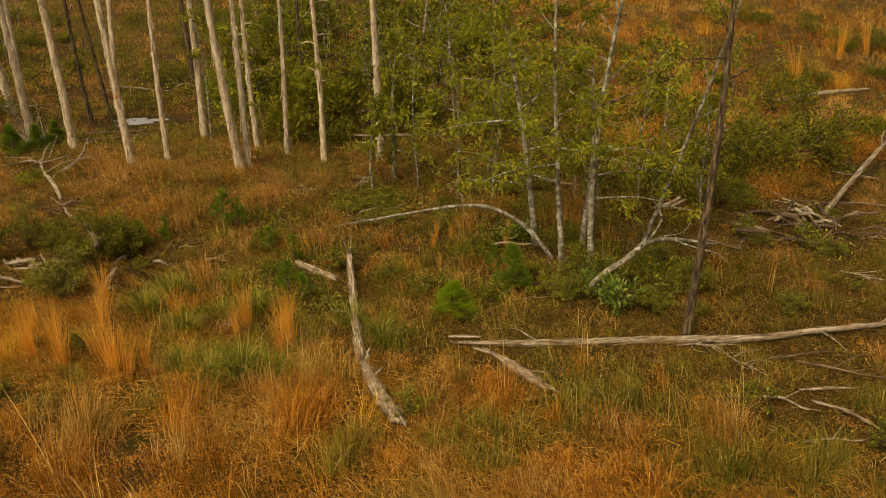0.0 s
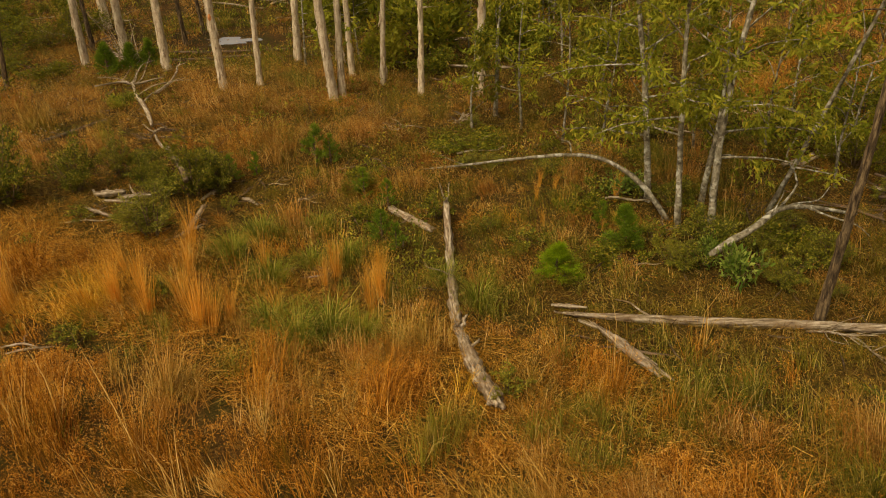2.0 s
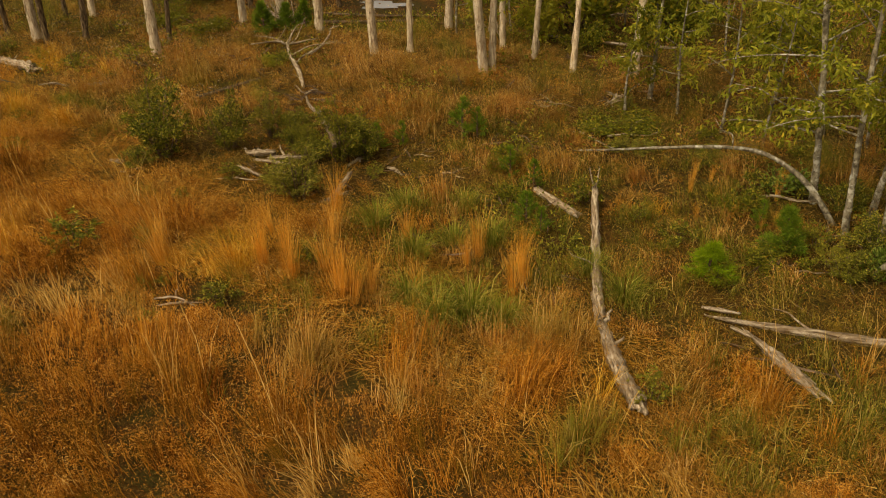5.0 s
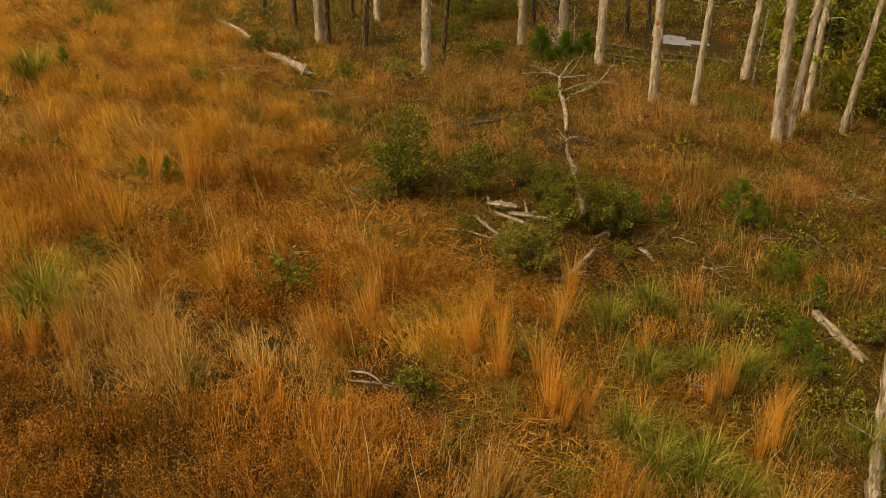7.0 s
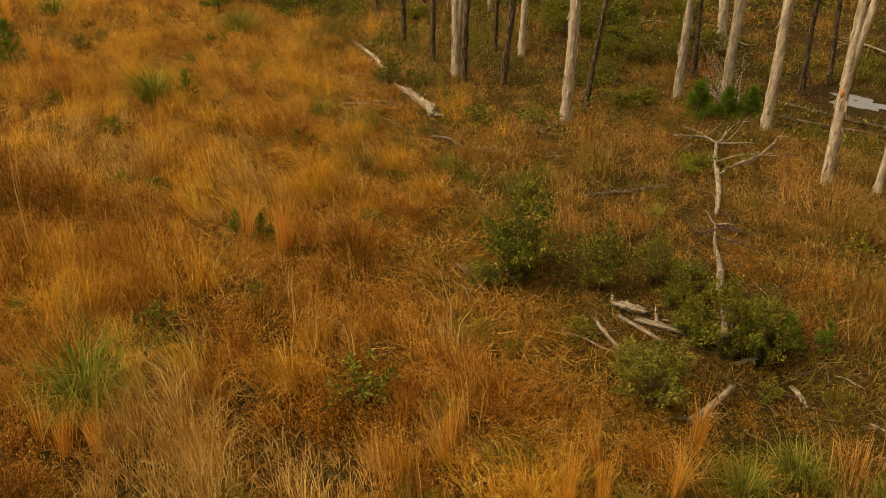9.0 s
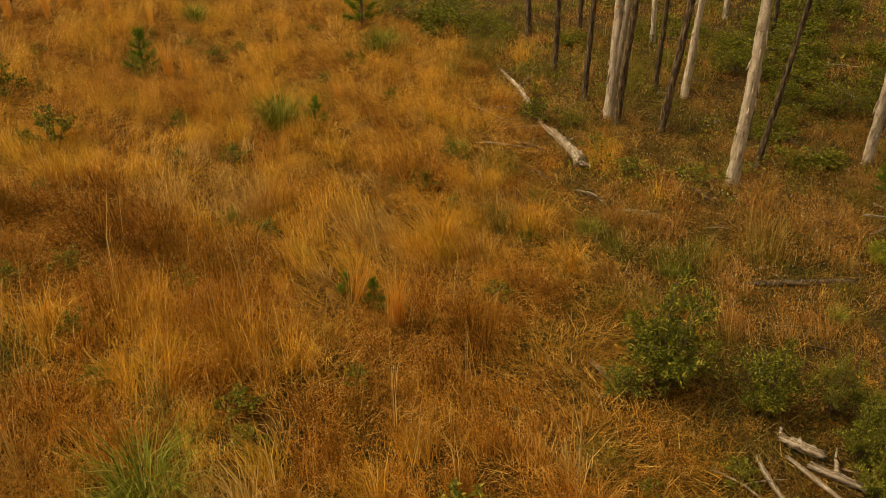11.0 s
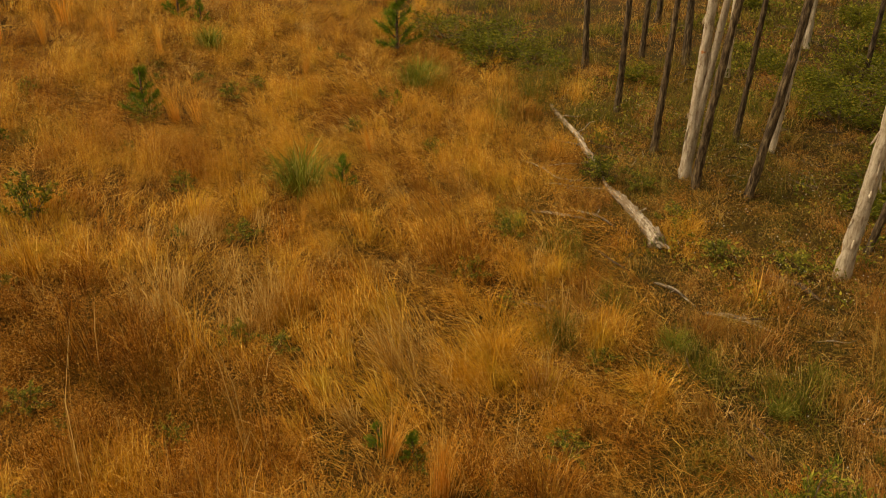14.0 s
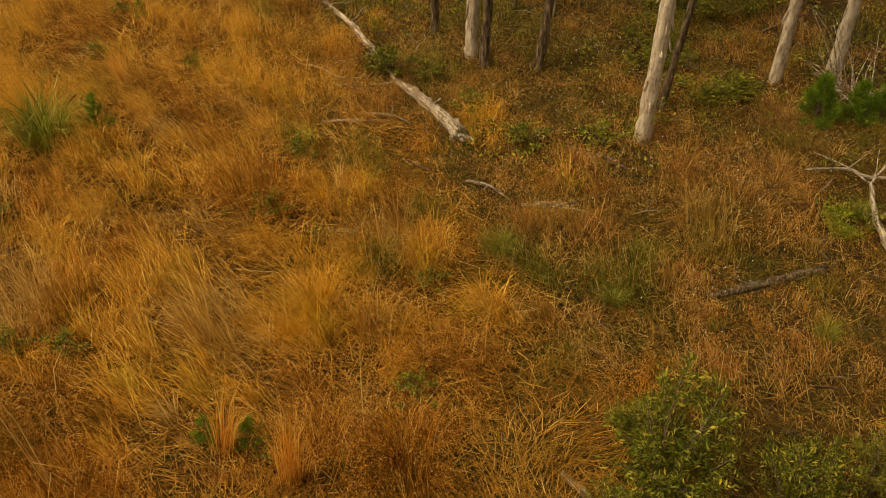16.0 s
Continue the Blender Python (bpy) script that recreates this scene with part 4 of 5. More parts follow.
def shrub(x, y, w, h, kind, label, turn=0.0, name="shrub"):
    """A many-stemmed shrub; kinds share their meshes, and wide ones have more and finer leaves."""
    if kind.startswith("under") and w > 1.15:
        kind = "wide" if kind == "under" else "wide2"
    if kind not in SHRUBS:
        mat, n, leaf, seed = {"dark": (SHRUBLEAF, 5600, (0.046, 0.014), 31), "dark2": (SHRUBLEAF, 4700, (0.048, 0.014), 32), "grey": (GREYLEAF, 3600, (0.052, 0.015), 33), "under": (UNDERLEAF, 1500, (0.074, 0.036), 34),
                              "under2": (UNDERLEAF, 1300, (0.078, 0.038), 35), "leafy": (BROADLEAF, 380, (0.15, 0.062), 36), "fresh": (LEAF, 1500, (0.085, 0.036), 40), "fresh2": (LEAF, 1400, (0.09, 0.038), 41), "wide": (UNDERLEAF, 1900, (0.05, 0.022), 38), "wide2": (UNDERLEAF, 1800, (0.052, 0.022), 39), "low": (SHRUBLEAF, 900, (0.075, 0.03), 37)}[kind]
        s, l = spray_mesh(seed, n, leaf, *((8, 4) if kind == "low" else (15, 7))) if kind in ("dark", "dark2", "grey", "low") else shrub_mesh(seed, 1.0, 1.0, n, leaf)
        SHRUBS[kind] = (mesh_np("stems", *s, GREYWOOD, True), mesh_np("foliage", *l, mat))
    root = new(name)
    m = at(x, y, turn)
    root.matrix_basis = m @ Matrix.Diagonal((w, w, h, 1))
    part("woody_frame", SHRUBS[kind][0], root)
    part("foliage", SHRUBS[kind][1], root)
    return tagged(root, label, "shrub", "shrubs")


for x, y, w, h, k in [(-8.7, 14.5, 1.35, 1.6, "dark"), (-9.1, 14.9, 0.8, 0.9, "dark2"), (-8.9, 13.95, 0.7, 0.5, "dark2"), (-7.65, 15.1, 0.95, 1.25, "dark2"), (-7.15, 15.8, 0.7, 1.0, "grey"), (-6.65, 15.9, 0.8, 0.7, "dark2"), (-5.3, 15.6, 0.9, 0.8, "grey"), (-6.5, 15.3, 0.65, 0.8, "dark2"), (-5.5, 14.95, 1.1, 1.35, "dark"),
                      (-6.0, 14.85, 0.75, 0.75, "dark2"), (-5.1, 15.15, 0.8, 0.85, "dark2"), (-5.7, 13.4, 1.2, 0.95, "grey"), (-6.15, 13.75, 0.7, 0.55, "grey"), (-6.9, 16.2, 0.5, 0.4, "grey"), (-4.7, 14.4, 0.4, 0.35, "low"), (-7.1, 13.9, 0.5, 0.35, "low")]:
    shrub(x, y, w, h, k, "grey-green small-leaved shrub in low litter" if k == "grey" else "dense dark green small-leaved shrub", RNG.uniform(0, 6))
for x, y, w, h, k in [(2.6, 12.5, 0.8, 0.55, "dark2"), (3.9, 12.0, 0.7, 0.45, "dark2"), (3.1, 13.2, 1.0, 0.75, "dark"), (2.3, 13.3, 0.6, 0.45, "low"), (3.85, 12.85, 0.8, 0.65, "dark2"), (4.1, 12.2, 0.7, 0.45, "low"), (4.7, 12.6, 0.9, 0.7, "dark2"), (2.9, 14.6, 0.9, 0.6, "dark2"), (0.9, 16.0, 0.8, 0.4, "dark2")]:
    shrub(x, y, w, h, k, "dark green low bush at the foot of saplings", 2.3 * x, "bush")
for x, y, w, h in [(-8.1, 10.75, 1.0, 0.6), (-18.6, 10.15, 0.9, 0.8), (-21.1, 10.0, 0.9, 0.9), (4.35, 9.15, 0.7, 0.5), (-13.3, 10.2, 0.5, 0.4), (-10.6, 11.2, 0.4, 0.35), (-14.6, 11.5, 0.5, 0.4), (5.6, 8.2, 0.6, 0.45), (-0.05, 9.25, 0.6, 0.45), (-16.15, 19.3, 0.85, 0.6), (-16.35, 19.2, 0.6, 0.5), (-17.4, 20.3, 0.5, 0.35), (-15.6, 19.6, 0.7, 0.4), (-14.4, 19.2, 0.7, 0.35), (-13.2, 18.9, 0.8, 0.4), (-12.3, 19.6, 0.7, 0.4), (-10.2, 9.6, 0.45, 0.4), (-12.9, 8.7, 0.5, 0.45)]:
    shrub(x, y, w, h, "low", "low dark green weed in dry grass", RNG.uniform(0, 6), "weed")
for i in range(60):
    x, y = RNG.uniform(-25, -4), RNG.uniform(7.2, 18)
    if rise(x, y) > 0.4 and y > 5.6 - 0.28 * (x + 7):
        w = RNG.uniform(0.3, 0.6)
        shrub(x, y, w, w * RNG.uniform(0.55, 0.85), "low", "small green weed among russet grass", RNG.uniform(0, 6), "weed")
for i in range(54):
    x, y = RNG.uniform(-1.5, 8.5), RNG.uniform(11.4, 18.5)
    if rise(x, y) < -1.2:
        w = RNG.uniform(0.35, 0.8)
        shrub(x, y, w, w * RNG.uniform(0.45, 0.8), ("low", "under", "grey")[i % 3], "low green plant in mixed olive grass", RNG.uniform(0, 6), "weed")
shrub(-8.7, 19.8, 0.6, 0.26, "fresh", "bright yellow-green tuft in dead bracken", 0.4, "weed")
for x, y, w, h in [(3.32, 12.0, 0.58, 0.85), (2.95, 12.6, 0.35, 0.6), (2.1, 15.2, 0.7, 0.5)]:
    shrub(x, y, w, h, "leafy", "broad-leaved green bush below bent stems", RNG.uniform(0, 6))
for x, y, w, h, k in [(8.7, 18.3, 2.6, 1.6, "under"), (9.9, 18.8, 2.0, 1.5, "under2"), (7.3, 18.2, 1.8, 1.4, "under"), (10.6, 23.4, 1.8, 1.2, "under"), (12.6, 26.0, 1.6, 1.0, "under2"), (-15.5, 25.6, 1.4, 0.7, "under"), (-13.6, 24.6, 1.3, 0.75, "under2"),
                      (-12.9, 25.4, 1.3, 0.8, "under"), (-23.7, 21.2, 2.0, 0.9, "under"), (-22.4, 21.5, 1.8, 0.8, "under2"), (-21.4, 22.0, 1.5, 0.7, "under"), (-12.6, 26.6, 1.5, 1.1, "under2"), (5.7, 17.4, 1.4, 1.1, "under"), (6.4, 16.2, 1.2, 0.9, "under2"),
                      (-0.6, 17.5, 1.1, 0.32, "under"), (-1.2, 17.1, 0.9, 0.26, "under2"), (-2.6, 15.3, 0.8, 0.55, "under2"), (-2.3, 13.9, 0.6, 0.4, "under"), (-15.8, 26.9, 2.2, 0.9, "under"), (-14.7, 26.4, 1.8, 0.8, "under2"), (-16.2, 28.3, 2.0, 1.0, "under"), (-17.2, 30.2, 2.2, 1.1, "under2"), (-22.8, 22.2, 1.8, 0.9, "under"), (-19.6, 23.7, 0.9, 0.5, "under2"), (-16.3, 26.2, 1.4, 0.6, "under2"), (-13.4, 23.4, 1.2, 0.5, "under"), (-12.9, 22.6, 1.0, 0.45, "under2"), (-11.6, 22.2, 1.1, 0.5, "under")]:
    shrub(x, y, w, h, k, "spreading light green leafy undergrowth bush", RNG.uniform(0, 6), "bush")
for i in range(64):
    x, y = RNG.uniform(-13, 4), RNG.uniform(22.0, 38)
    if -13.5 < x < -5.6 and y > 25 or y < 25 and x < -4.5:
        continue
    w = RNG.uniform(1.0, 2.3)
    shrub(x, y, w, w * RNG.uniform(0.6, 1.15), ("fresh", "fresh2", "under")[i % 3], "light green leafy bush under the trees", RNG.uniform(0, 6), "bush")
for i in range(16):
    x, y = RNG.uniform(-23, -13), RNG.uniform(25, 34)
    s = RNG.uniform(0.5, 1.2)
    shrub(x, y, s, s * 0.6, "under" if i % 2 else "under2", "low green bush on the forest floor", RNG.uniform(0, 6), "bush")
for i in range(26):
    x, y = RNG.uniform(-22, -4), RNG.uniform(31, 46)
    s = RNG.uniform(1.0, 2.0)
    shrub(x, y, s, s * 0.5, "under" if i % 2 else "under2", "light green leafy bush in the far wood", RNG.uniform(0, 6), "bush")
for i in range(24):
    x, y = RNG.uniform(6, 22), RNG.uniform(20, 42)
    s = RNG.uniform(0.8, 1.6)
    shrub(x, y, s, s * 0.6, "dark2" if i % 2 else "under", "green bush in far orange grass", RNG.uniform(0, 6), "bush")


def pine_mesh(seed, h, density=1.0, fuzzy=False):
    rng = np.random.default_rng(seed)
    wood = [tube([(0, 0, -0.05), (0.01, 0.01, h * 0.5), (0, 0, h * 0.96)], [0.03 * h, 0.02 * h, 0.006], 6, sub=3)]
    C, D = [], []
    z = h * (0.02 if fuzzy else 0.12)
    while z < h:
        f = z / h
        for k in range(7 if fuzzy else 4):
            az, el = rng.uniform(0, 6.28), rng.uniform(0.25, 0.6) + 0.55 * f
            ln = h * (0.42 * (1 - f) + 0.07) * rng.uniform(0.75, 1.15)
            d = np.array([math.cos(az) * math.cos(el), math.sin(az) * math.cos(el), math.sin(el)])
            wood.append(tube([(0, 0, z), d * ln * 0.5 + [0, 0, z], d * ln + [0, 0, z + 0.08 * ln]], [0.008, 0.006, 0.003], 4, sub=2))
            n = int((28 + 90 * ln) * density * (1.0 if fuzzy else 1.25))
            s = rng.uniform(0.25, 1.0, n)[:, None]
            C.append(d * ln * s + [0, 0, z])
            D.append(unit(rng.normal(size=(n, 3))) * 0.85 + d * 0.8)
        z += h * (0.15 if not fuzzy else 0.13)
    C, D = np.concatenate(C), np.concatenate(D)
    n = len(C)
    L = (0.13 if not fuzzy else 0.17) * rng.uniform(0.7, 1.2, n)[:, None] * (0.6 + 0.4 * min(h, 1.2))
    D = unit(D)
    S = unit(np.cross(D, rng.normal(size=(n, 3)))) * 0.0045
    V = np.stack([C - S, C + S, C + D * L], 1).reshape(-1, 3)
    return join(wood), (V, np.arange(n * 3).reshape(-1, 3))


PINES = {}


def pine(x, y, h, bright=False, label="small dark green pine sapling in dry grass", mop=False):
    key = (bright, mop, int(x * 7) % 3)
    if key not in PINES:
        w, n = pine_mesh(50 + key[2] + 10 * bright, 1.0, 2.2 if bright or mop else 1.5, bright or mop)
        PINES[key] = (mesh_np("stem", *w, GREYWOOD, True), mesh_np("needles", *n, BRIGHT if bright else NEEDLE))
    root = new("pine_sapling")
    root.matrix_basis = at(x, y, x * 3, h) @ Matrix.Diagonal((1, 1, 0.68 if bright else 1.0, 1))
    part("stem", PINES[key][0], root)
    part("needles", PINES[key][1], root)
    return tagged(root, label, "sapling", "pine saplings")


for x, y, h in [(-3.55, 16.35, 0.85), (-3.3, 16.5, 0.6), (1.55, 13.75, 0.5), (-21.46, 12.8, 1.0), (-23.48, 19.5, 1.5), (-17.73, 14.76, 0.65), (-12.3, 12.1, 0.42), (-12.02, 12.36, 0.42), (-1.96, 13.3, 0.6), (-2.45, 14.9, 0.6),
                (-2.0, 14.55, 0.55), (-1.7, 13.0, 0.5), (-5.0, 15.6, 0.55), (-4.6, 15.9, 0.5), (-27.0, 15.5, 0.9), (-26.6, 15.9, 0.6), (-20.5, 17.6, 0.4)]:
    pine(x, y, h)
pine(0.73, 12.2, 0.8, True, "fluffy bright green pine seedling near fallen log")
pine(1.8, 13.1, 0.72, False, "bushy dark green pine seedling in olive grass", True)
for x, y, h in [(-9.98, 22.35, 0.8), (-9.5, 22.75, 0.7), (-9.2, 23.25, 0.7)]:
    pine(x, y, h, False, "bushy dark green pine seedling at a trunk's foot", True)


def tuft_mesh(seed, n, h, w, tilt, bend, spread, stalks=0):
    rng = np.random.default_rng(seed)
    r, a = np.abs(rng.normal(0, spread, n)), rng.uniform(0, 6.28, n)
    P = np.stack([r * np.cos(a), r * np.sin(a), np.zeros(n) - 0.03], 1)
    H = h * rng.uniform(0.55, 1.15, n)
    V, F, tip, mid = blades(P, H, w * rng.uniform(0.7, 1.3, n), a + rng.normal(0, 0.5, n), tilt * rng.uniform(0.2, 1.3, n), bend * rng.uniform(0.2, 1.3, n), rng)
    if stalks:
        m = n * stalks
        i = rng.integers(0, n, m)
        k = rng.uniform(0.2, 1, (m, 1))
        C = mid[i] * (1 - k) + tip[i] * k
        V2, F2 = leaves(C, rng.normal(0, 0.5, (m, 3)) + [0, 0, 1.0], 0.035, 0.008, rng)
        V, F = join([(V, F), (V2, F2)])
    return V, F


straw = [mesh_np("straw_tussock", *tuft_mesh(60 + i, 100, 1.25, 0.0075, 0.2, 0.24, 0.085, 3), STRAW) for i in range(4)]
for i, (x, y, s) in enumerate([(-3.87, 10.52, 1.0), (-3.7, 10.75, 0.8), (-4.87, 10.87, 0.95), (-4.49, 11.17, 0.9), (-5.31, 11.04, 0.85), (-4.15, 10.7, 0.8), (-1.86, 11.15, 1.1), (-1.75, 11.45, 0.8), (-2.5, 12.1, 0.9), (-2.6, 11.8, 0.7), (-3.6, 12.3, 0.75), 
                              (-6.88, 11.07, 0.75), (-5.19, 11.48, 1.0), (-5.5, 11.3, 0.9), (-4.07, 10.6, 0.9), (-12.14, 12.12, 1.1), (-11.45, 12.3, 1.2), (-11.4, 12.36, 0.9), (-20.98, 13.2, 1.2), (-20.7, 13.5, 0.9), (-26.35, 11.4, 1.2), (-26.0, 12.2, 1.2), (-25.6, 13.5, 1.1),
                              (-27.0, 12.9, 1.2), (-24.6, 14.2, 0.9), (-1.85, 11.9, 0.8), (12.24, 25.6, 1.4), (12.8, 25.9, 1.2), (16.9, 30.4, 1.4), (15.5, 29.6, 1.3), (-9.35, 7.85, 0.9), (-9.7, 7.8, 0.8), (-9.1, 8.1, 0.8), (-5.36, 11.0, 0.9), (-4.98, 13.1, 0.9), (-6.75, 10.8, 0.8), (-16.9, 13.6, 0.6), (-5.6, 12.0, 0.8), (-4.7, 12.1, 0.7), (-3.1, 11.0, 0.7), (-22.6, 16.6, 0.8), (-18.7, 15.9, 0.7)] + [(1.3 + 0.75 * math.sin(2.4 * k), 14.6 + 0.95 * math.cos(2.4 * k + 0.05 * k * k), 0.3 + 0.05 * (k % 4)) for k in range(13)]):
    ob = new("straw_tussock", straw[i % 4])
    ob.matrix_basis = at(x, y, i * 1.3, s * (0.74 + 0.12 * (i % 3))) @ Euler((0.12 * math.sin(i * 2.1), 0.16 * math.cos(i * 1.7), 0)).to_matrix().to_4x4() @ Matrix.Diagonal((0.62 + 0.13 * (i % 4), 0.65, 1.0, 1))
    tagged(ob, "tall upright tussock of orange straw-coloured grass stalks", "grass tussock", "straw tussocks")
rb = np.random.default_rng(77)
mounds = []
for i in range(80):
    x, y, k = rb.uniform(-10.6, -2.2), rb.uniform(17.2, 22.5), rb.uniform(0.65, 1.2)
    if rise(x, y) > -1.6 or abs(x + 7.6 + 0.35 * (y - 17.5)) < 0.35 or y < 18.9 and x < -7.4:
        continue
    V, F = tuft_mesh(300 + i, 520, 0.36, 0.0075, 0.8, 0.6, 0.27)
    V = V * [k * rb.uniform(0.9, 1.4), k, k * rb.uniform(0.6, 0.9)] + [x, y, 0]
    V[:, 2] += gz(V[:, 0], V[:, 1])
    mounds.append((V, F))
tagged(new("dead_bracken", mesh_np("dead_bracken", *join(mounds), BRACKEN)), "low tangled brown mounds of dead bracken and grass", "bracken", kind="stuff")
sedge = [mesh_np("sedge_tuft", *tuft_mesh(70 + i, 330, 0.78, 0.010, 0.6, 0.75, 0.13), SEDGE) for i in range(3)]
for i, (x, y, s) in enumerate([(-17.95, 14.1, 1.35), (-24.85, 15.4, 1.0), (-21.45, 18.9, 1.1), (-2.32, 10.5, 1.0), (-2.7, 10.3, 0.9), (-1.9, 10.4, 0.8), (-0.4, 11.35, 0.8), (-3.2, 10.7, 0.8), (-3.4, 11.9, 0.8), (-9.98, 8.45, 1.35), (-9.75, 8.25, 1.0), (-21.3, 18.6, 1.2), (-2.4, 12.6, 0.8), (-2.9, 12.4, 0.7),
                              (-4.2, 12.7, 0.8), (-3.9, 13.4, 0.8), (-3.0, 13.6, 0.7), (-12.0, 16.5, 0.6), (-10.4, 16.6, 0.45), (-8.2, 17.6, 0.45), (-8.6, 20.2, 0.5), (-15.6, 16.6, 0.6), (-0.9, 12.0, 0.7)]):
    ob = new("sedge_tuft", sedge[i % 3])
    ob.matrix_basis = at(x, y, i * 1.7, s)
    tagged(ob, "arching green tuft of long sedge leaves", "sedge", "sedge tufts")

# puddle in the hollow
th = np.linspace(0, 2 * math.pi, 40, endpoint=False)
pr = 1 + 0.24 * np.sin(3 * th + 1) + 0.2 * np.sin(5 * th) + 0.12 * np.sin(9 * th + 2)
pv = np.stack([0.68 * pr * np.cos(th), 0.40 * pr * np.sin(th), 0 * th], 1)
pv = np.vstack([pv, [[0, 0, 0]]])
k = np.arange(40)
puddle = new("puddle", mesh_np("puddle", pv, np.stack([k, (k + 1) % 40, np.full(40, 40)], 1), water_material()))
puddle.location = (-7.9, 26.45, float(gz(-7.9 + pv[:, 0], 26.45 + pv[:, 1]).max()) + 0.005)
tagged(puddle, "shallow still puddle with pale sky reflection painted in", "puddle", kind="structure")

# ---------------------------------------------------------------- the grass
MATTED = [(-10.2, 9.3, 0.9), (-12.9, 12.3, 1.1), (-13.4, 13.2, 0.9), (-17.1, 11.9, 1.2), (-18.8, 15.0, 1.3), (-22.5, 14.5, 1.5), (-16.0, 10.9, 0.9), (-14.4, 13.9, 0.9)]
GREYED = [(-8.6, 8.6, 1.1), (-7.3, 9.5, 0.7), (-15.6, 11.6, 1.0)]
TRODDEN = [(-11.8, 11.85, 0.6), (-17.3, 13.75, 0.6), (-18.2, 15.1, 0.4), (-21.0, 12.6, 0.5)]
BEHIND = (-16.0, -8.0, 12.0, 7.4)
HULL = [(-32.0, 12.0), (-29.4, 10.6), (-7.8, 5.2), (-6.2, 5.0), (6.2, 6.3), (25.4, 42.5), (23.0, 45.4), (-24.3, 56)]
PATHLINE = [(0, 0), (-0.5, 1.3), (-2.5, 5.5), (-8.0, 9.0)]


def to_line(x, y, line):
    best = np.full(len(x), 1e9)
    for (ax, ay), (bx, by) in zip(line, line[1:]):
        k = np.clip(((x - ax) * (bx - ax) + (y - ay) * (by - ay)) / ((bx - ax) ** 2 + (by - ay) ** 2 + 1e-9), 0, 1)
        best = np.minimum(best, np.hypot(x - ax - k * (bx - ax), y - ay - k * (by - ay)))
    return best


def sig(v):
    return 1 / (1 + np.exp(-np.clip(v, -30, 30)))


def mounds(x, y, size, seed=0):
    """Nearest of the jittered mound centres: its place, the distance and three numbers of its own."""
    ix, iy = np.floor(x / size), np.floor(y / size)
    best, out = np.full(len(x), 1e9), [np.zeros(len(x)) for _ in range(5)]

    def h(a, b, k):
        v = np.sin(a * 127.1 + b * 269.5 + k * 83.3 + seed) * 43758.5453
        return v - np.floor(v)
    for ox in (-1, 0, 1):
        for oy in (-1, 0, 1):
            a, b = ix + ox, iy + oy
            mx, my = (a + h(a, b, 1)) * size, (b + h(a, b, 2)) * size
            d = np.hypot(x - mx, y - my)
            m = d < best
            best = np.where(m, d, best)
            for o, v in zip(out, (mx, my, h(a, b, 3), h(a, b, 4), h(a, b, 5))):
                o[m] = v[m]
    return best, out


SMALL_PLANTS = [o.matrix_basis.translation for o in bpy.data.objects if o.name.split(".")[0] in ("pine_sapling", "weed", "sedge_tuft", "straw_tussock")]
rg = np.random.default_rng(11)
N = 43000
cx, cy = rg.uniform(-32, 26, N), rg.uniform(5, 56, N)
ok = np.ones(N, bool)
for (ax, ay), (bx, by) in zip(HULL, HULL[1:] + HULL[:1]):
    ok &= (bx - ax) * (cy - ay) - (by - ay) * (cx - ax) > 0
far = to_line(cx, cy, PATHLINE)
bx_, by_ = rg.uniform(BEHIND[0], BEHIND[2], 2600), rg.uniform(BEHIND[1], BEHIND[3], 2600)
back = np.zeros(2600, bool)
for (ax, ay), (bx, by) in zip(HULL, HULL[1:] + HULL[:1]):
    back |= (bx - ax) * (by_ - ay) - (by - ay) * (bx_ - ax) <= 0
cx, cy, ok = np.concatenate([cx, bx_]), np.concatenate([cy, by_]), np.concatenate([ok, back])
far = np.concatenate([far, np.full(2600, 30.0)])
N = len(cx)
ok &= (rg.random(N) < np.interp(far, [0, 12, 18, 26, 45], [1, 1, 0.68, 0.46, 0.32])) | (far == 30.0)
cx, cy, far = cx[ok], cy[ok], far[ok]
md, (mx, my, m1, m2, m3) = mounds(cx, cy, 0.82)
ok = rg.random(len(cx)) > np.interp(md, [0.36, 0.55], [0.0, 0.62]) * np.where(rise(cx, cy) > -0.5, np.where(cx < -14, 0.25, 0.6), 0.15)
cx, cy, far, md, mx, my, m1, m2, m3 = (v[ok] for v in (cx, cy, far, md, mx, my, m1, m2, m3))
n1, n2, n3 = vn(cx, cy, 2.6, 5), vn(cx, cy, 0.9, 6), vn(cx, cy, 6.0, 7)
up_rise = sig((rise(cx, cy) + 0.1 + 1.6 * (n1 - 0.5)) / 0.45)                # the rise with the tall russet grass
green_dip = np.exp(-np.maximum(((cx + 3.3) * 0.95 + (cy - 11.6) * 0.3) ** 2 / 6.5 + ((cy - 11.6) * 0.95 - (cx + 3.3) * 0.3) ** 2 / 1.5, 0) ** 1.5)
green_dip = np.maximum(green_dip, np.exp(-((((cx + 4.3) / 2.1) ** 2 + ((cy - 9.7) / 0.75) ** 2)) ** 1.3))
up_rise = up_rise * (1 - 0.85 * green_dip) * (1 - 0.7 * sig((cx - 2.4) / 0.4))
hill = sig((cx - 5.5) / 0.8) * sig((cy - 19) / 1.2) * (0.35 + 0.65 * sig((n3 - 0.4) / 0.06))
wood = sig((cy - 20.9 - 0.06 * (cx + 10) + 1.2 * (n1 - 0.5)) / 0.5) * (1 - hill)
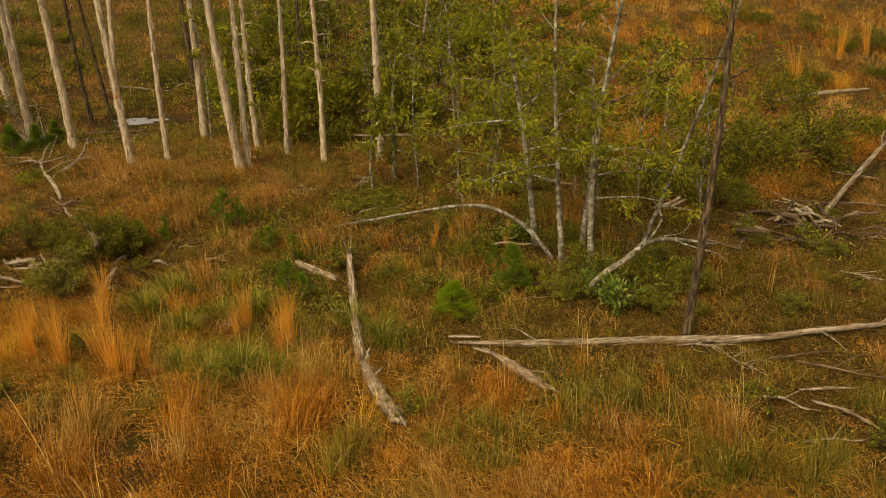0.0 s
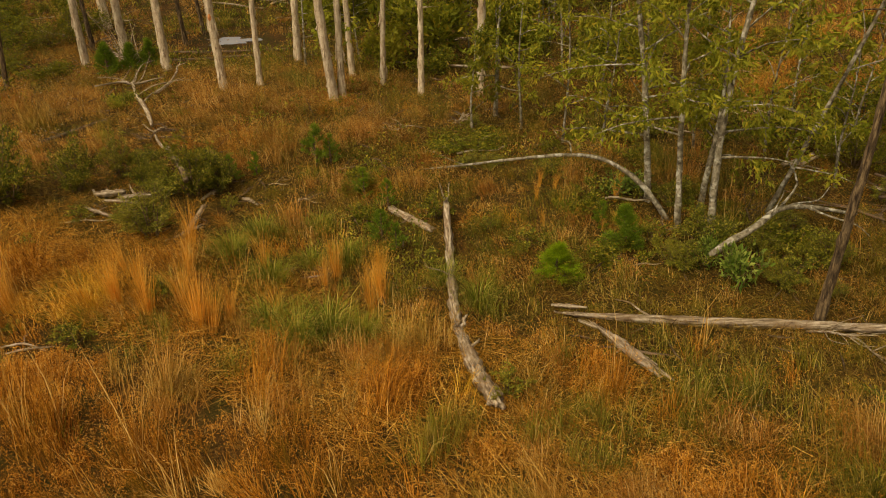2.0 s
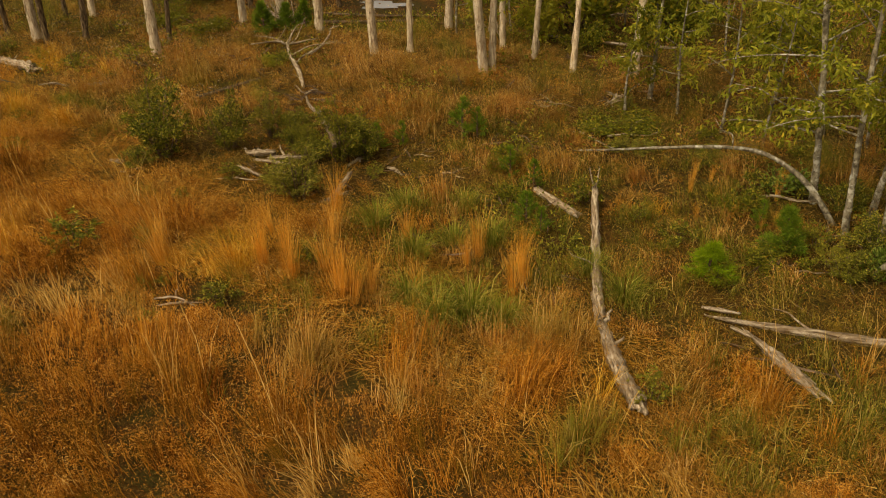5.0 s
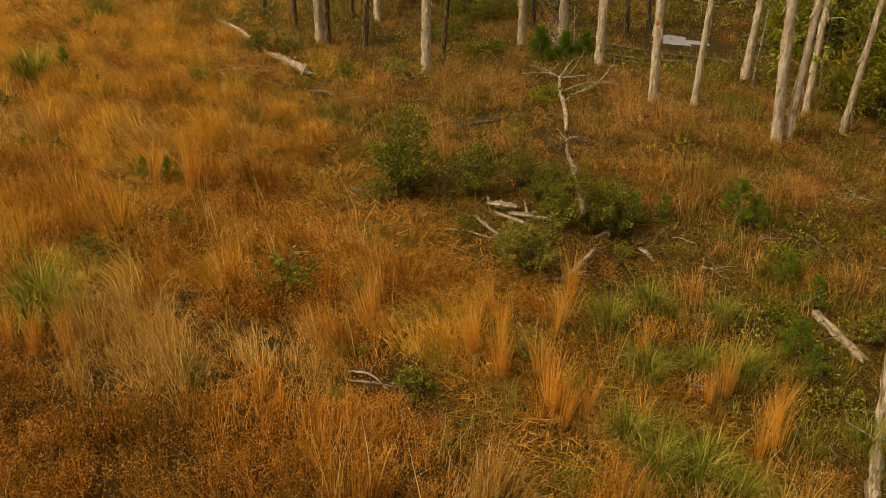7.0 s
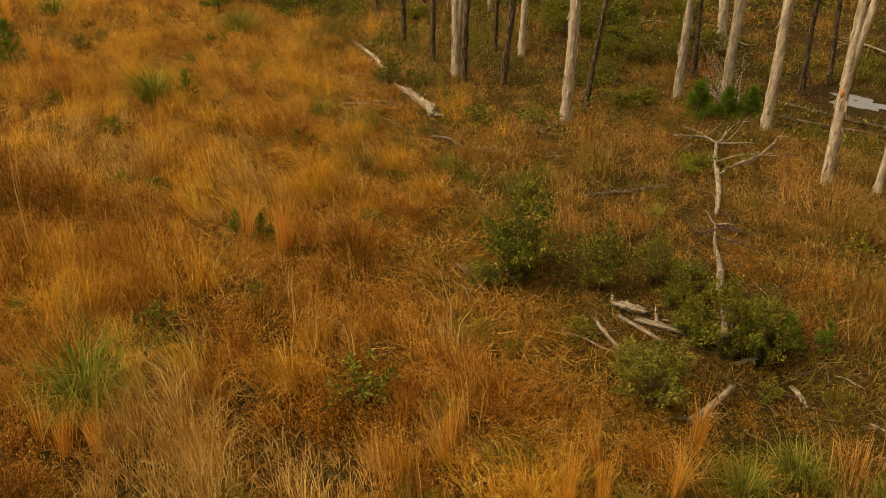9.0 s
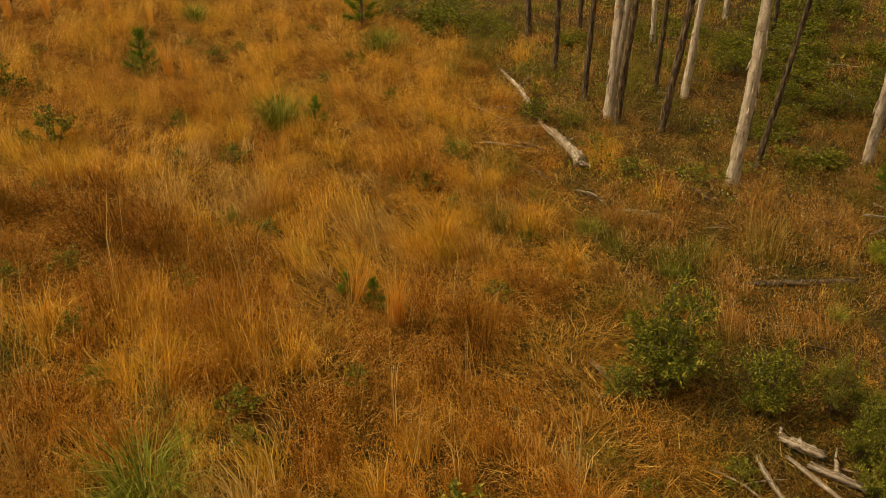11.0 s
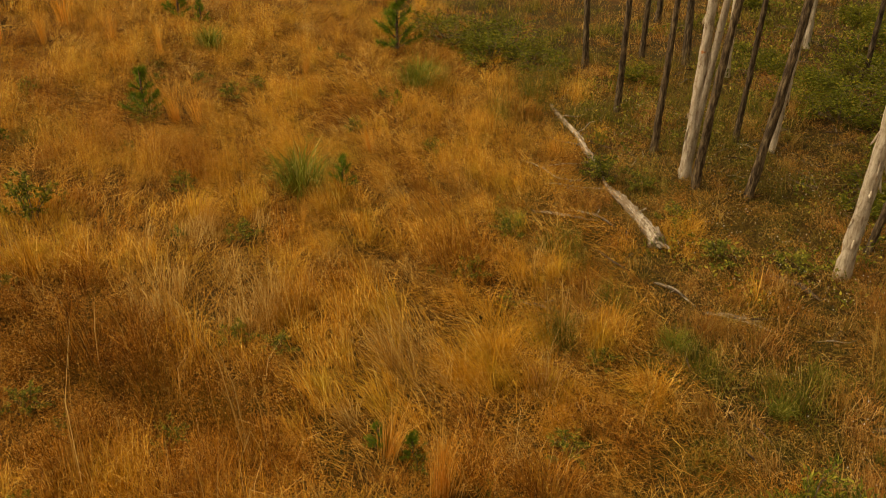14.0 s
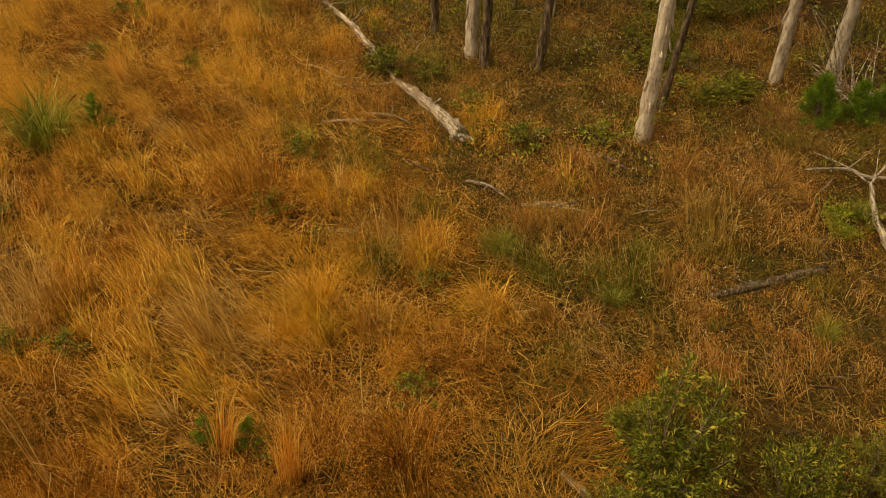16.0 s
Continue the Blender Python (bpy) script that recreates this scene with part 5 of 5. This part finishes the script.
litter = 0.75 * np.exp(-(((cx + 6.5) / 2.9) ** 2 + ((cy - 14.3) / 1.1) ** 2)) + np.exp(-(((cx - 7.2) / 1.6) ** 2 + ((cy - 15.2) / 0.8) ** 2)) + 0.3 * np.exp(-(((cx + 4) / 1.1) ** 2 + ((cy - 14.6) / 1.3) ** 2))
for px_, py_, rr in ((-6.15, 9.75, 0.35), (-14.4, 17.8, 0.5), (0.9, 10.4, 0.5), (4.9, 8.9, 0.9), (-7.9, 26.4, 1.3), (-13.0, 17.4, 0.5), (-17.5, 20.5, 0.6), (-22.0, 18.2, 0.6)):
    litter = litter + np.exp(-(((cx - px_) / rr) ** 2 + ((cy - py_) / (rr * 0.7)) ** 2))
dry = np.hypot((cx + 7.9) / 1.7, (cy - 26.2) / 1.0) > 1
keep = dry & (rg.random(len(cx)) > 0.42 * np.clip(litter, 0, 1) + 0.05 * wood + 0.1 * (1 - up_rise) * (n2 > 0.72))
cx, cy, far, n1, n2, n3, up_rise, hill, wood, litter, md, mx, my, m1, m2, m3 = (v[keep] for v in (cx, cy, far, n1, n2, n3, up_rise, hill, wood, litter, md, mx, my, m1, m2, m3))
solo = rg.random(len(cx)) < 0.25
u, u2 = np.where(solo, rg.random(len(cx)), m1), np.where(solo, rg.random(len(cx)), m2)
gold_share = np.clip(0.06 + 0.68 * sig((-cx - 14.0) / 1.5) * (0.4 + 0.6 * sig((17.0 - cy) / 0.6)) + 0.7 * (n3 - 0.5), 0.02, 0.9)
low_left = (1 - up_rise) * sig((-cx - 4) / 0.8) * sig((cy - 15.4 + 1.6 * sig((-cx - 8.5) / 0.5)) / 0.7)     # short tan sward before the trees
KIND = np.where(u < np.maximum(up_rise, hill), np.where(u2 < gold_share, 1, 0), np.where(u2 < 0.15 + 0.62 * low_left + 0.15 * n2, 3, 2))
KIND = np.where((KIND == 2) & (np.where(solo, rg.random(len(cx)), m3) < np.where(cx > -1.5, 0.015, 0.05)), 1, KIND)
KIND = np.where((wood > 0.5) & (KIND > 1), np.where(m3 < np.where(cx < -9, 0.6, 0.35), 3, 2), KIND)
rusty = np.exp(-(((cx + 5.0) / 4.5) ** 2 + ((cy - 7.4) / 1.3) ** 2)) + np.clip((vn(cx, cy, 3.1, 71) - 0.6) / 0.15, 0, 1) * 0.7 * sig((-cx - 5.5) / 0.8) * sig((15.5 - cy) / 0.8)
for px_, py_, rr in ((-15.9, 9.9, 0.9), (-13.8, 9.4, 1.1), (-13.45, 11.3, 0.9), (-8.1, 10.0, 0.8), (-10.4, 12.4, 1.0), (-9.9, 10.6, 0.8)):
    rusty = rusty + np.exp(-(((cx - px_) / rr) ** 2 + ((cy - py_) / rr) ** 2))
KIND = np.where((KIND < 2) & (up_rise > 0.5) & (m2 * 0.5 + 0.5 * n2 < 0.95 * rusty - 0.05), 5, KIND)
KIND = np.where((n2 > 0.72) & (KIND < 2) & (m3 < 0.35), 4, KIND)
KIND = np.where((KIND == 0) & (n1 < 0.4) & (m3 > 0.86), 2, KIND)
right = (KIND == 0) & (cx > -5.5 + 1.5 * n3)                                 # the grass is duller on this side
KIND = np.where(right & (m3 < np.where(hill > 0.5, 0.4, 0.38)), 3, np.where(right & (m3 > np.where(hill > 0.5, 0.8, 0.97)), 4, KIND))
KIND = np.where((cx > -7.5) & (hill < 0.5) & (KIND == 1) & (m3 < 0.7), 0, KIND)
KIND = np.where((hill > 0.5) & (KIND == 1) & (m3 < 0.6), 3, KIND)
billow = np.where(right & (KIND == 3), 1.45, 1.0) * np.where(KIND == 3, 0.62 + 0.85 * np.clip(1 - (md / 0.5) ** 2, 0, 1), 1.0) * (1 + 0.75 * np.exp(-(((cx - 1.0) / 1.0) ** 2 + ((cy - 14.9) / 0.9) ** 2)))
tuffet = np.exp(-(((cx + 19.9) / 1.5) ** 2 + ((cy - 21.0) / 0.9) ** 2) ** 2)
KIND = np.where((tuffet > 0.4) & (m3 < 0.8), np.where(m2 < 0.3, 1, 2), KIND)
billow = billow * (1 + 0.5 * tuffet)
near_log = np.full(len(cx), 1e9)
for line in LOGS:
    near_log = np.minimum(near_log, to_line(cx, cy, line))
for p in SMALL_PLANTS:
    near_log = np.minimum(near_log, 0.15 + np.hypot(cx - p.x, cy - p.y + 0.12) * 0.9)
for o in bpy.data.objects:
    if o.name.split(".")[0] == "shrub":
        p = o.matrix_basis.translation
        near_log = np.minimum(near_log, 0.04 + 0.42 * np.maximum(np.hypot(cx - p.x + 0.1, cy - p.y + 0.35) - 0.35, 0))
flat = np.clip((vn(cx, cy, 2.3, 31) - 0.58) / 0.16, 0, 1) * np.maximum(up_rise, 0.4)
mat_in = np.zeros(len(cx))
for px_, py_, rr in MATTED:
    mat_in = np.maximum(mat_in, 1.25 * np.exp(-(((cx - px_) / rr) ** 2 + ((cy - py_) / rr) ** 2)))
flat = np.clip(np.maximum(np.maximum(flat, mat_in), 0.55 * up_rise * sig((cx + 7) / 0.8) * (0.4 + 0.9 * n2)), 0, 1)
KIND = np.where((mat_in > 0.45 + 0.3 * m3) & (KIND == 0), np.where(m2 < 0.75, 1, 4), KIND)
for px_, py_, rr in GREYED:
    KIND = np.where((np.hypot(cx - px_, cy - py_) < rr * (0.6 + 0.6 * n2)) & (KIND != 3), 4, KIND)
hfac = billow * np.clip((near_log - 0.02) / 0.48, 0.28, 1) * np.interp(up_rise, [0, 1], [0.78, 1]) * (1 - 0.12 * wood) * (0.38 + 0.92 * np.clip(1 - (md / 0.6) ** 2, 0, 1)) * (0.66 + 0.72 * m3) * (1 - 0.25 * flat) * (1 - 0.45 * np.clip(litter, 0, 1))
for px_, py_, rr in TRODDEN:
    hfac = hfac * (1 - 0.6 * np.exp(-(((cx - px_) / rr) ** 2 + ((cy - py_) / rr) ** 2)))
#         name, material, height, width, blades, tilt, bend, spread, seeds, label
SORTS = [("russet_grass", RUSSET, 0.52, 0.0056, 76, 1.15, 0.8, 0.21, 3.2, "tall dense russet-brown dry grass with seed heads"),
         ("golden_grass", GOLD, 0.58, 0.0058, 100, 1.15, 0.85, 0.21, 1.6, "soft golden dry grass bent by wind"),
         ("green_grass", GREEN, 0.40, 0.0068, 74, 1.0, 0.7, 0.21, 0.3, "mixed olive green and dry grass"),
         ("short_dry_grass", SHORT, 0.38, 0.006, 74, 1.15, 0.8, 0.25, 0.9, "short tan and rusty dry grass"),
         ("pale_dead_grass", PALE, 0.52, 0.0066, 62, 1.15, 0.7, 0.20, 0.3, "pale matted dead grass"),
         ("rust_grass", RUST, 0.54, 0.0054, 76, 1.1, 0.8, 0.21, 4.2, "dark rust-brown grass with loose open seed heads"),
         ("dry_stalks", PALE, 1.0, 0.007, 7, 0.5, 0.5, 0.12, 0, "scattered long bent pale grass stalks")]
stalk = (rg.random(len(cx)) < 0.10) & (far < 24) & ((KIND < 3) | (KIND > 3))
swell = 0.66 + 0.45 * vn(cx, cy, 1.3, 21) + 0.35 * vn(cx, cy, 2.4, 22)
heads = []
for s, (name, mat, h, w, nb, tilt, bend, spread, seeds, label) in enumerate(SORTS):
    m = (KIND == s) if s < 6 else stalk
    x, y, d, hf, sw, fl = cx[m], cy[m], far[m], hfac[m], swell[m], flat[m]
    out = np.arctan2(y - my[m], x - mx[m])
    cs = np.clip(np.exp(rg.normal(0, 0.3, len(x))), 0.5, 1.7)
    cnt = np.maximum(5, nb * cs ** 1.4 * np.interp(d, [0, 12, 18, 28, 45], [1.0, 1.0, 0.85, 0.5, 0.36]) * rg.uniform(0.7, 1.2, len(x))).astype(int)
    i = np.repeat(np.arange(len(x)), cnt)
    n = len(i)
    grow = np.interp(d, [0, 12, 18, 28, 45], [1.0, 1.1, 1.4, 2.3, 4.0])
    wide = np.interp(d, [0, 14, 28, 45], [1.0, 1.1, 1.5, 2.2])
    a = rg.uniform(0, 6.28, n)
    R = spread * cs * wide
    rr = np.abs(rg.normal(0, 0.75, n))
    bx, by = x[i] + rr * R[i] * np.cos(a), y[i] + rr * R[i] * np.sin(a)
    ch = h * hf * sw * cs ** 0.5 * rg.uniform(0.75, 1.2, len(x))
    H = ch[i] * rg.uniform(0.6, 1.12, n) * np.clip(1.15 - 0.25 * rr, 0.4, 1.2)
    wind = 2.6 + 3.2 * (vn(x, y, 3.0, 9) - 0.5)
    pick = rg.random(n) + 0.7 * fl[i]
    az = np.where(pick < 0.3, out[i] + rg.normal(0, 0.5, n), np.where(pick < 0.75, rg.uniform(0, 6.28, n), wind[i] + rg.normal(0, 0.45, n)))
    P = np.stack([bx, by, gz(bx, by) - 0.02], 1)
    args = (P, H, w * grow[i] * rg.uniform(0.6, 1.3, n), az, tilt * (0.3 + 0.6 * rr) * rg.uniform(0.3, 1.2, n) * (1 + 0.9 * fl[i]), bend * rg.uniform(0.1, 1.5, n))
    near = d[i] < 11
    V, F, tip, mid = blades(*(v[near] for v in args), rg)
    V2, F2, tip2, mid2 = strands(*(v[~near] for v in args), rg)
    tagged(new(name, mesh_np(name, *join([(V, F), (V2, F2)]), mat)), label, "grass", kind="stuff")
    if seeds:       # loose open heads: short awns that stand off every way round the upper half of a stem
        tip, mid = np.concatenate([tip, tip2]), np.concatenate([mid, mid2])
        dd = np.concatenate([d[i][near], d[i][~near]])
        g = np.concatenate([grow[i][near], grow[i][~near]])
        j = np.repeat(np.arange(n), rg.poisson(1.1 * seeds * np.interp(dd, [0, 13, 19, 24], [1.0, 0.85, 0.4, 0.0])))
        kk = rg.uniform(0.3, 1.06, (len(j), 1))
        off = unit(rg.normal(0, 1, (len(j), 3)) + [0, 0, 0.3])
        C = mid[j] * (1 - kk) + tip[j] * kk + off * rg.uniform(0.0, 0.05, (len(j), 1))
        D = unit(off + rg.normal(0, 0.7, (len(j), 3)))
        S = unit(np.cross(D, rg.normal(size=D.shape))) * (0.003 * g[j] * rg.uniform(0.6, 1.4, len(j)))[:, None]
        heads.append(np.stack([C - S, C + S, C + D * (0.03 * np.sqrt(g[j]) * rg.uniform(0.6, 1.5, len(j)))[:, None]], 1).reshape(-1, 3))
SV = np.concatenate(heads)
tagged(new("seed_heads", mesh_np("seed_heads", SV, np.arange(len(SV)).reshape(-1, 3), SEEDS)), "fine pale tan seed heads over dry grass", "grass", kind="stuff")

# small broad-leaved herbs and fallen leaves under the trees, and the pale seed fluff between the logs
hx, hy = rg.uniform(-22, 9, 9000), rg.uniform(12, 34, 9000)
ok = (np.hypot((hx + 7.9) / 1.8, (hy - 26.0) / 1.3) > 1) & (rise(hx, hy) < -1.0) & (vn(hx, hy, 1.7, 41) + 0.25 * sig((hy - 21) / 1.0) + 0.3 * np.exp(-(((hx + 6.0) / 2.4) ** 2 + ((hy - 14.4) / 1.2) ** 2)) > 0.66) & (rg.random(9000) < np.interp(hy, [12, 22, 34], [0.6, 0.6, 0.45]))
hx, hy = hx[ok], hy[ok]
i = np.repeat(np.arange(len(hx)), 12)
ax, ay = hx[i] + rg.normal(0, 0.09, len(i)), hy[i] + rg.normal(0, 0.09, len(i))
C = np.stack([ax, ay, gz(ax, ay) + rg.uniform(0.03, 0.26, len(i))], 1)
k = rg.uniform(0.6, 1.3, len(i)) * np.interp(hy[i], [12, 34], [1.0, 1.8])
tagged(new("ground_herbs", mesh_np("ground_herbs", *leaves(C, rg.normal(0, 0.8, (len(i), 3)) + [0, 0, 0.4], 0.06 * k, 0.026 * k, rg), SHRUBLEAF)), "scattered low dark green broad-leaved herbs", "herb", kind="stuff")
lx, ly = rg.uniform(-22, 12, 26000), rg.uniform(8, 34, 26000)
ok = (rise(lx, ly) < 0.0) & (vn(lx, ly, 1.4, 44) > np.where(lx > 0, 0.62, 0.5))
lx, ly = lx[ok], ly[ok]
C = np.stack([lx, ly, gz(lx, ly) + rg.uniform(0.01, 0.06, len(lx))], 1)
k = rg.uniform(0.7, 1.4, len(lx)) * np.interp(ly, [8, 34], [0.9, 1.7])
LITTER = plant_material("dead_leaf", [(0.0, (0.06, 0.03, 0.008)), (0.5, (0.20, 0.095, 0.022)), (0.85, (0.27, 0.15, 0.04)), (1.0, (0.42, 0.29, 0.13))], (0.18, 0.095, 0.025), 0.7, 0.1)
tagged(new("leaf_litter", mesh_np("leaf_litter", *leaves(C, rg.normal(0, 1, (len(lx), 3)) * [1, 1, 0.25], 0.065 * k, 0.024 * k, rg), LITTER)), "brown and pale fallen leaves on bare soil", "litter", kind="stuff")
# dry thatch: loose strands lying over the soil between the tufts
hx, hy = rg.uniform(-22, 10, 420000), rg.uniform(7.5, 25, 420000)
lump = vn(hx, hy, 0.8, 61)
ok = (rise(hx, hy) < 1.2) & (rg.random(len(hx)) < np.interp(hy, [8, 25], [1.0, 0.6]) * (0.25 + 0.75 * vn(hx, hy, 1.6, 63)))
hx, hy, lump = hx[ok], hy[ok], lump[ok]
ta, tl = 5.0 * vn(hx, hy, 0.7, 62) + rg.normal(0, 0.9, len(hx)), rg.uniform(0.10, 0.30, len(hx))
td = np.stack([np.cos(ta), np.sin(ta), rg.normal(0.12, 0.25, len(hx))], 1) * tl[:, None]
C = np.stack([hx, hy, gz(hx, hy) + rg.uniform(0.005, 0.05, len(hx)) + 0.07 * lump ** 2], 1)
W = np.stack([-np.sin(ta), np.cos(ta), rg.normal(0, 0.4, len(hx))], 1) * (np.interp(hy, [8, 25], [0.0035, 0.007]))[:, None]
TV = np.stack([C - W, C + W, C + td], 1).reshape(-1, 3)
THATCH = plant_material("dry_thatch", [(0.05, (0.045, 0.023, 0.003)), (0.45, (0.12, 0.067, 0.008)), (0.85, (0.21, 0.125, 0.018)), (1.0, (0.40, 0.26, 0.07))], (0.075, 0.068, 0.006), 1.1, 0.15, drift_two=(0.12, 0.07, 0.008))
tagged(new("grass_thatch", mesh_np("grass_thatch", TV, np.arange(len(TV)).reshape(-1, 3), THATCH)), "flattened tan and olive dead grass over the soil", "grass", kind="stuff")
# the felt of older, flattened grass beneath the tall growth on the rise
hx, hy = rg.uniform(-29, 5, 240000), rg.uniform(5.0, 21, 240000)
ok = (rise(hx, hy) > -0.6) & (to_line(hx, hy, PATHLINE) > 2.5)
hx, hy = hx[ok], hy[ok]
lump, hd = vn(hx, hy, 0.8, 64), to_line(hx, hy, PATHLINE)
ta, tl = 7.0 * vn(hx, hy, 1.6, 65) + rg.normal(0, 0.75, len(hx)), rg.uniform(0.16, 0.42, len(hx))
td = np.stack([np.cos(ta), np.sin(ta), rg.normal(0.15, 0.25, len(hx))], 1) * tl[:, None]
C = np.stack([hx, hy, gz(hx, hy) + rg.uniform(0.01, 0.1, len(hx)) + 0.1 * lump ** 2], 1)
W = np.stack([-np.sin(ta), np.cos(ta), rg.normal(0, 0.35, len(hx))], 1) * np.interp(hd, [6, 12, 24], [0.004, 0.006, 0.011])[:, None]
TV = np.stack([C - W, C + W, C + td], 1).reshape(-1, 3)
FELT = plant_material("grass_felt", [(0.05, (0.09, 0.036, 0.004)), (0.4, (0.26, 0.11, 0.011)), (0.8, (0.44, 0.205, 0.024)), (1.0, (0.70, 0.42, 0.085))], (0.28, 0.14, 0.013), 1.0, 0.15, drift_two=(0.17, 0.064, 0.006))
tagged(new("grass_felt", mesh_np("grass_felt", TV, np.arange(len(TV)).reshape(-1, 3), FELT)), "flattened golden-brown dead grass beneath tall grass", "grass", kind="stuff")
tx, ty = rg.uniform(-22, 11, 4500), rg.uniform(8.5, 34, 4500)
ok = (np.hypot((tx + 7.9) / 1.4, (ty - 26.4) / 0.7) > 1) & (rise(tx, ty) < -0.3) & (vn(tx, ty, 1.9, 47) > 0.5)
tx, ty = tx[ok], ty[ok]
C = np.stack([tx, ty, gz(tx, ty) + rg.uniform(0.02, 0.12, len(tx))], 1)
k = rg.uniform(0.4, 1.5, len(tx))
tagged(new("twig_litter", mesh_np("twig_litter", *leaves(C, rg.normal(0, 1, (len(tx), 3)) * [1, 1, 0.2], 0.42 * k, 0.014 * np.interp(ty, [8, 34], [0.8, 1.8]), rg), GREYWOOD)), "thin dead twigs strewn over the ground", "twigs", kind="stuff")
fx, fy = rg.uniform(-20, -9, 1900), rg.uniform(16.0, 23, 1900)
ok = (rise(fx, fy) < -1.5) & (vn(fx, fy, 1.5, 52) > 0.5)
fx, fy = fx[ok], fy[ok]
C = np.stack([fx, fy, gz(fx, fy) + rg.uniform(0.12, 0.32, len(fx))], 1)
FLUFF = plant_material("seed_fluff", [(0.0, (0.45, 0.36, 0.22)), (1.0, (0.75, 0.68, 0.52))], (0.6, 0.5, 0.36), 1.0, 0.2)
tagged(new("seed_fluff", mesh_np("seed_fluff", *leaves(C, rg.normal(0, 1, (len(fx), 3)), 0.022, 0.018, rg), FLUFF)), "tiny white seed heads dotting short grass", "flowers", kind="stuff")
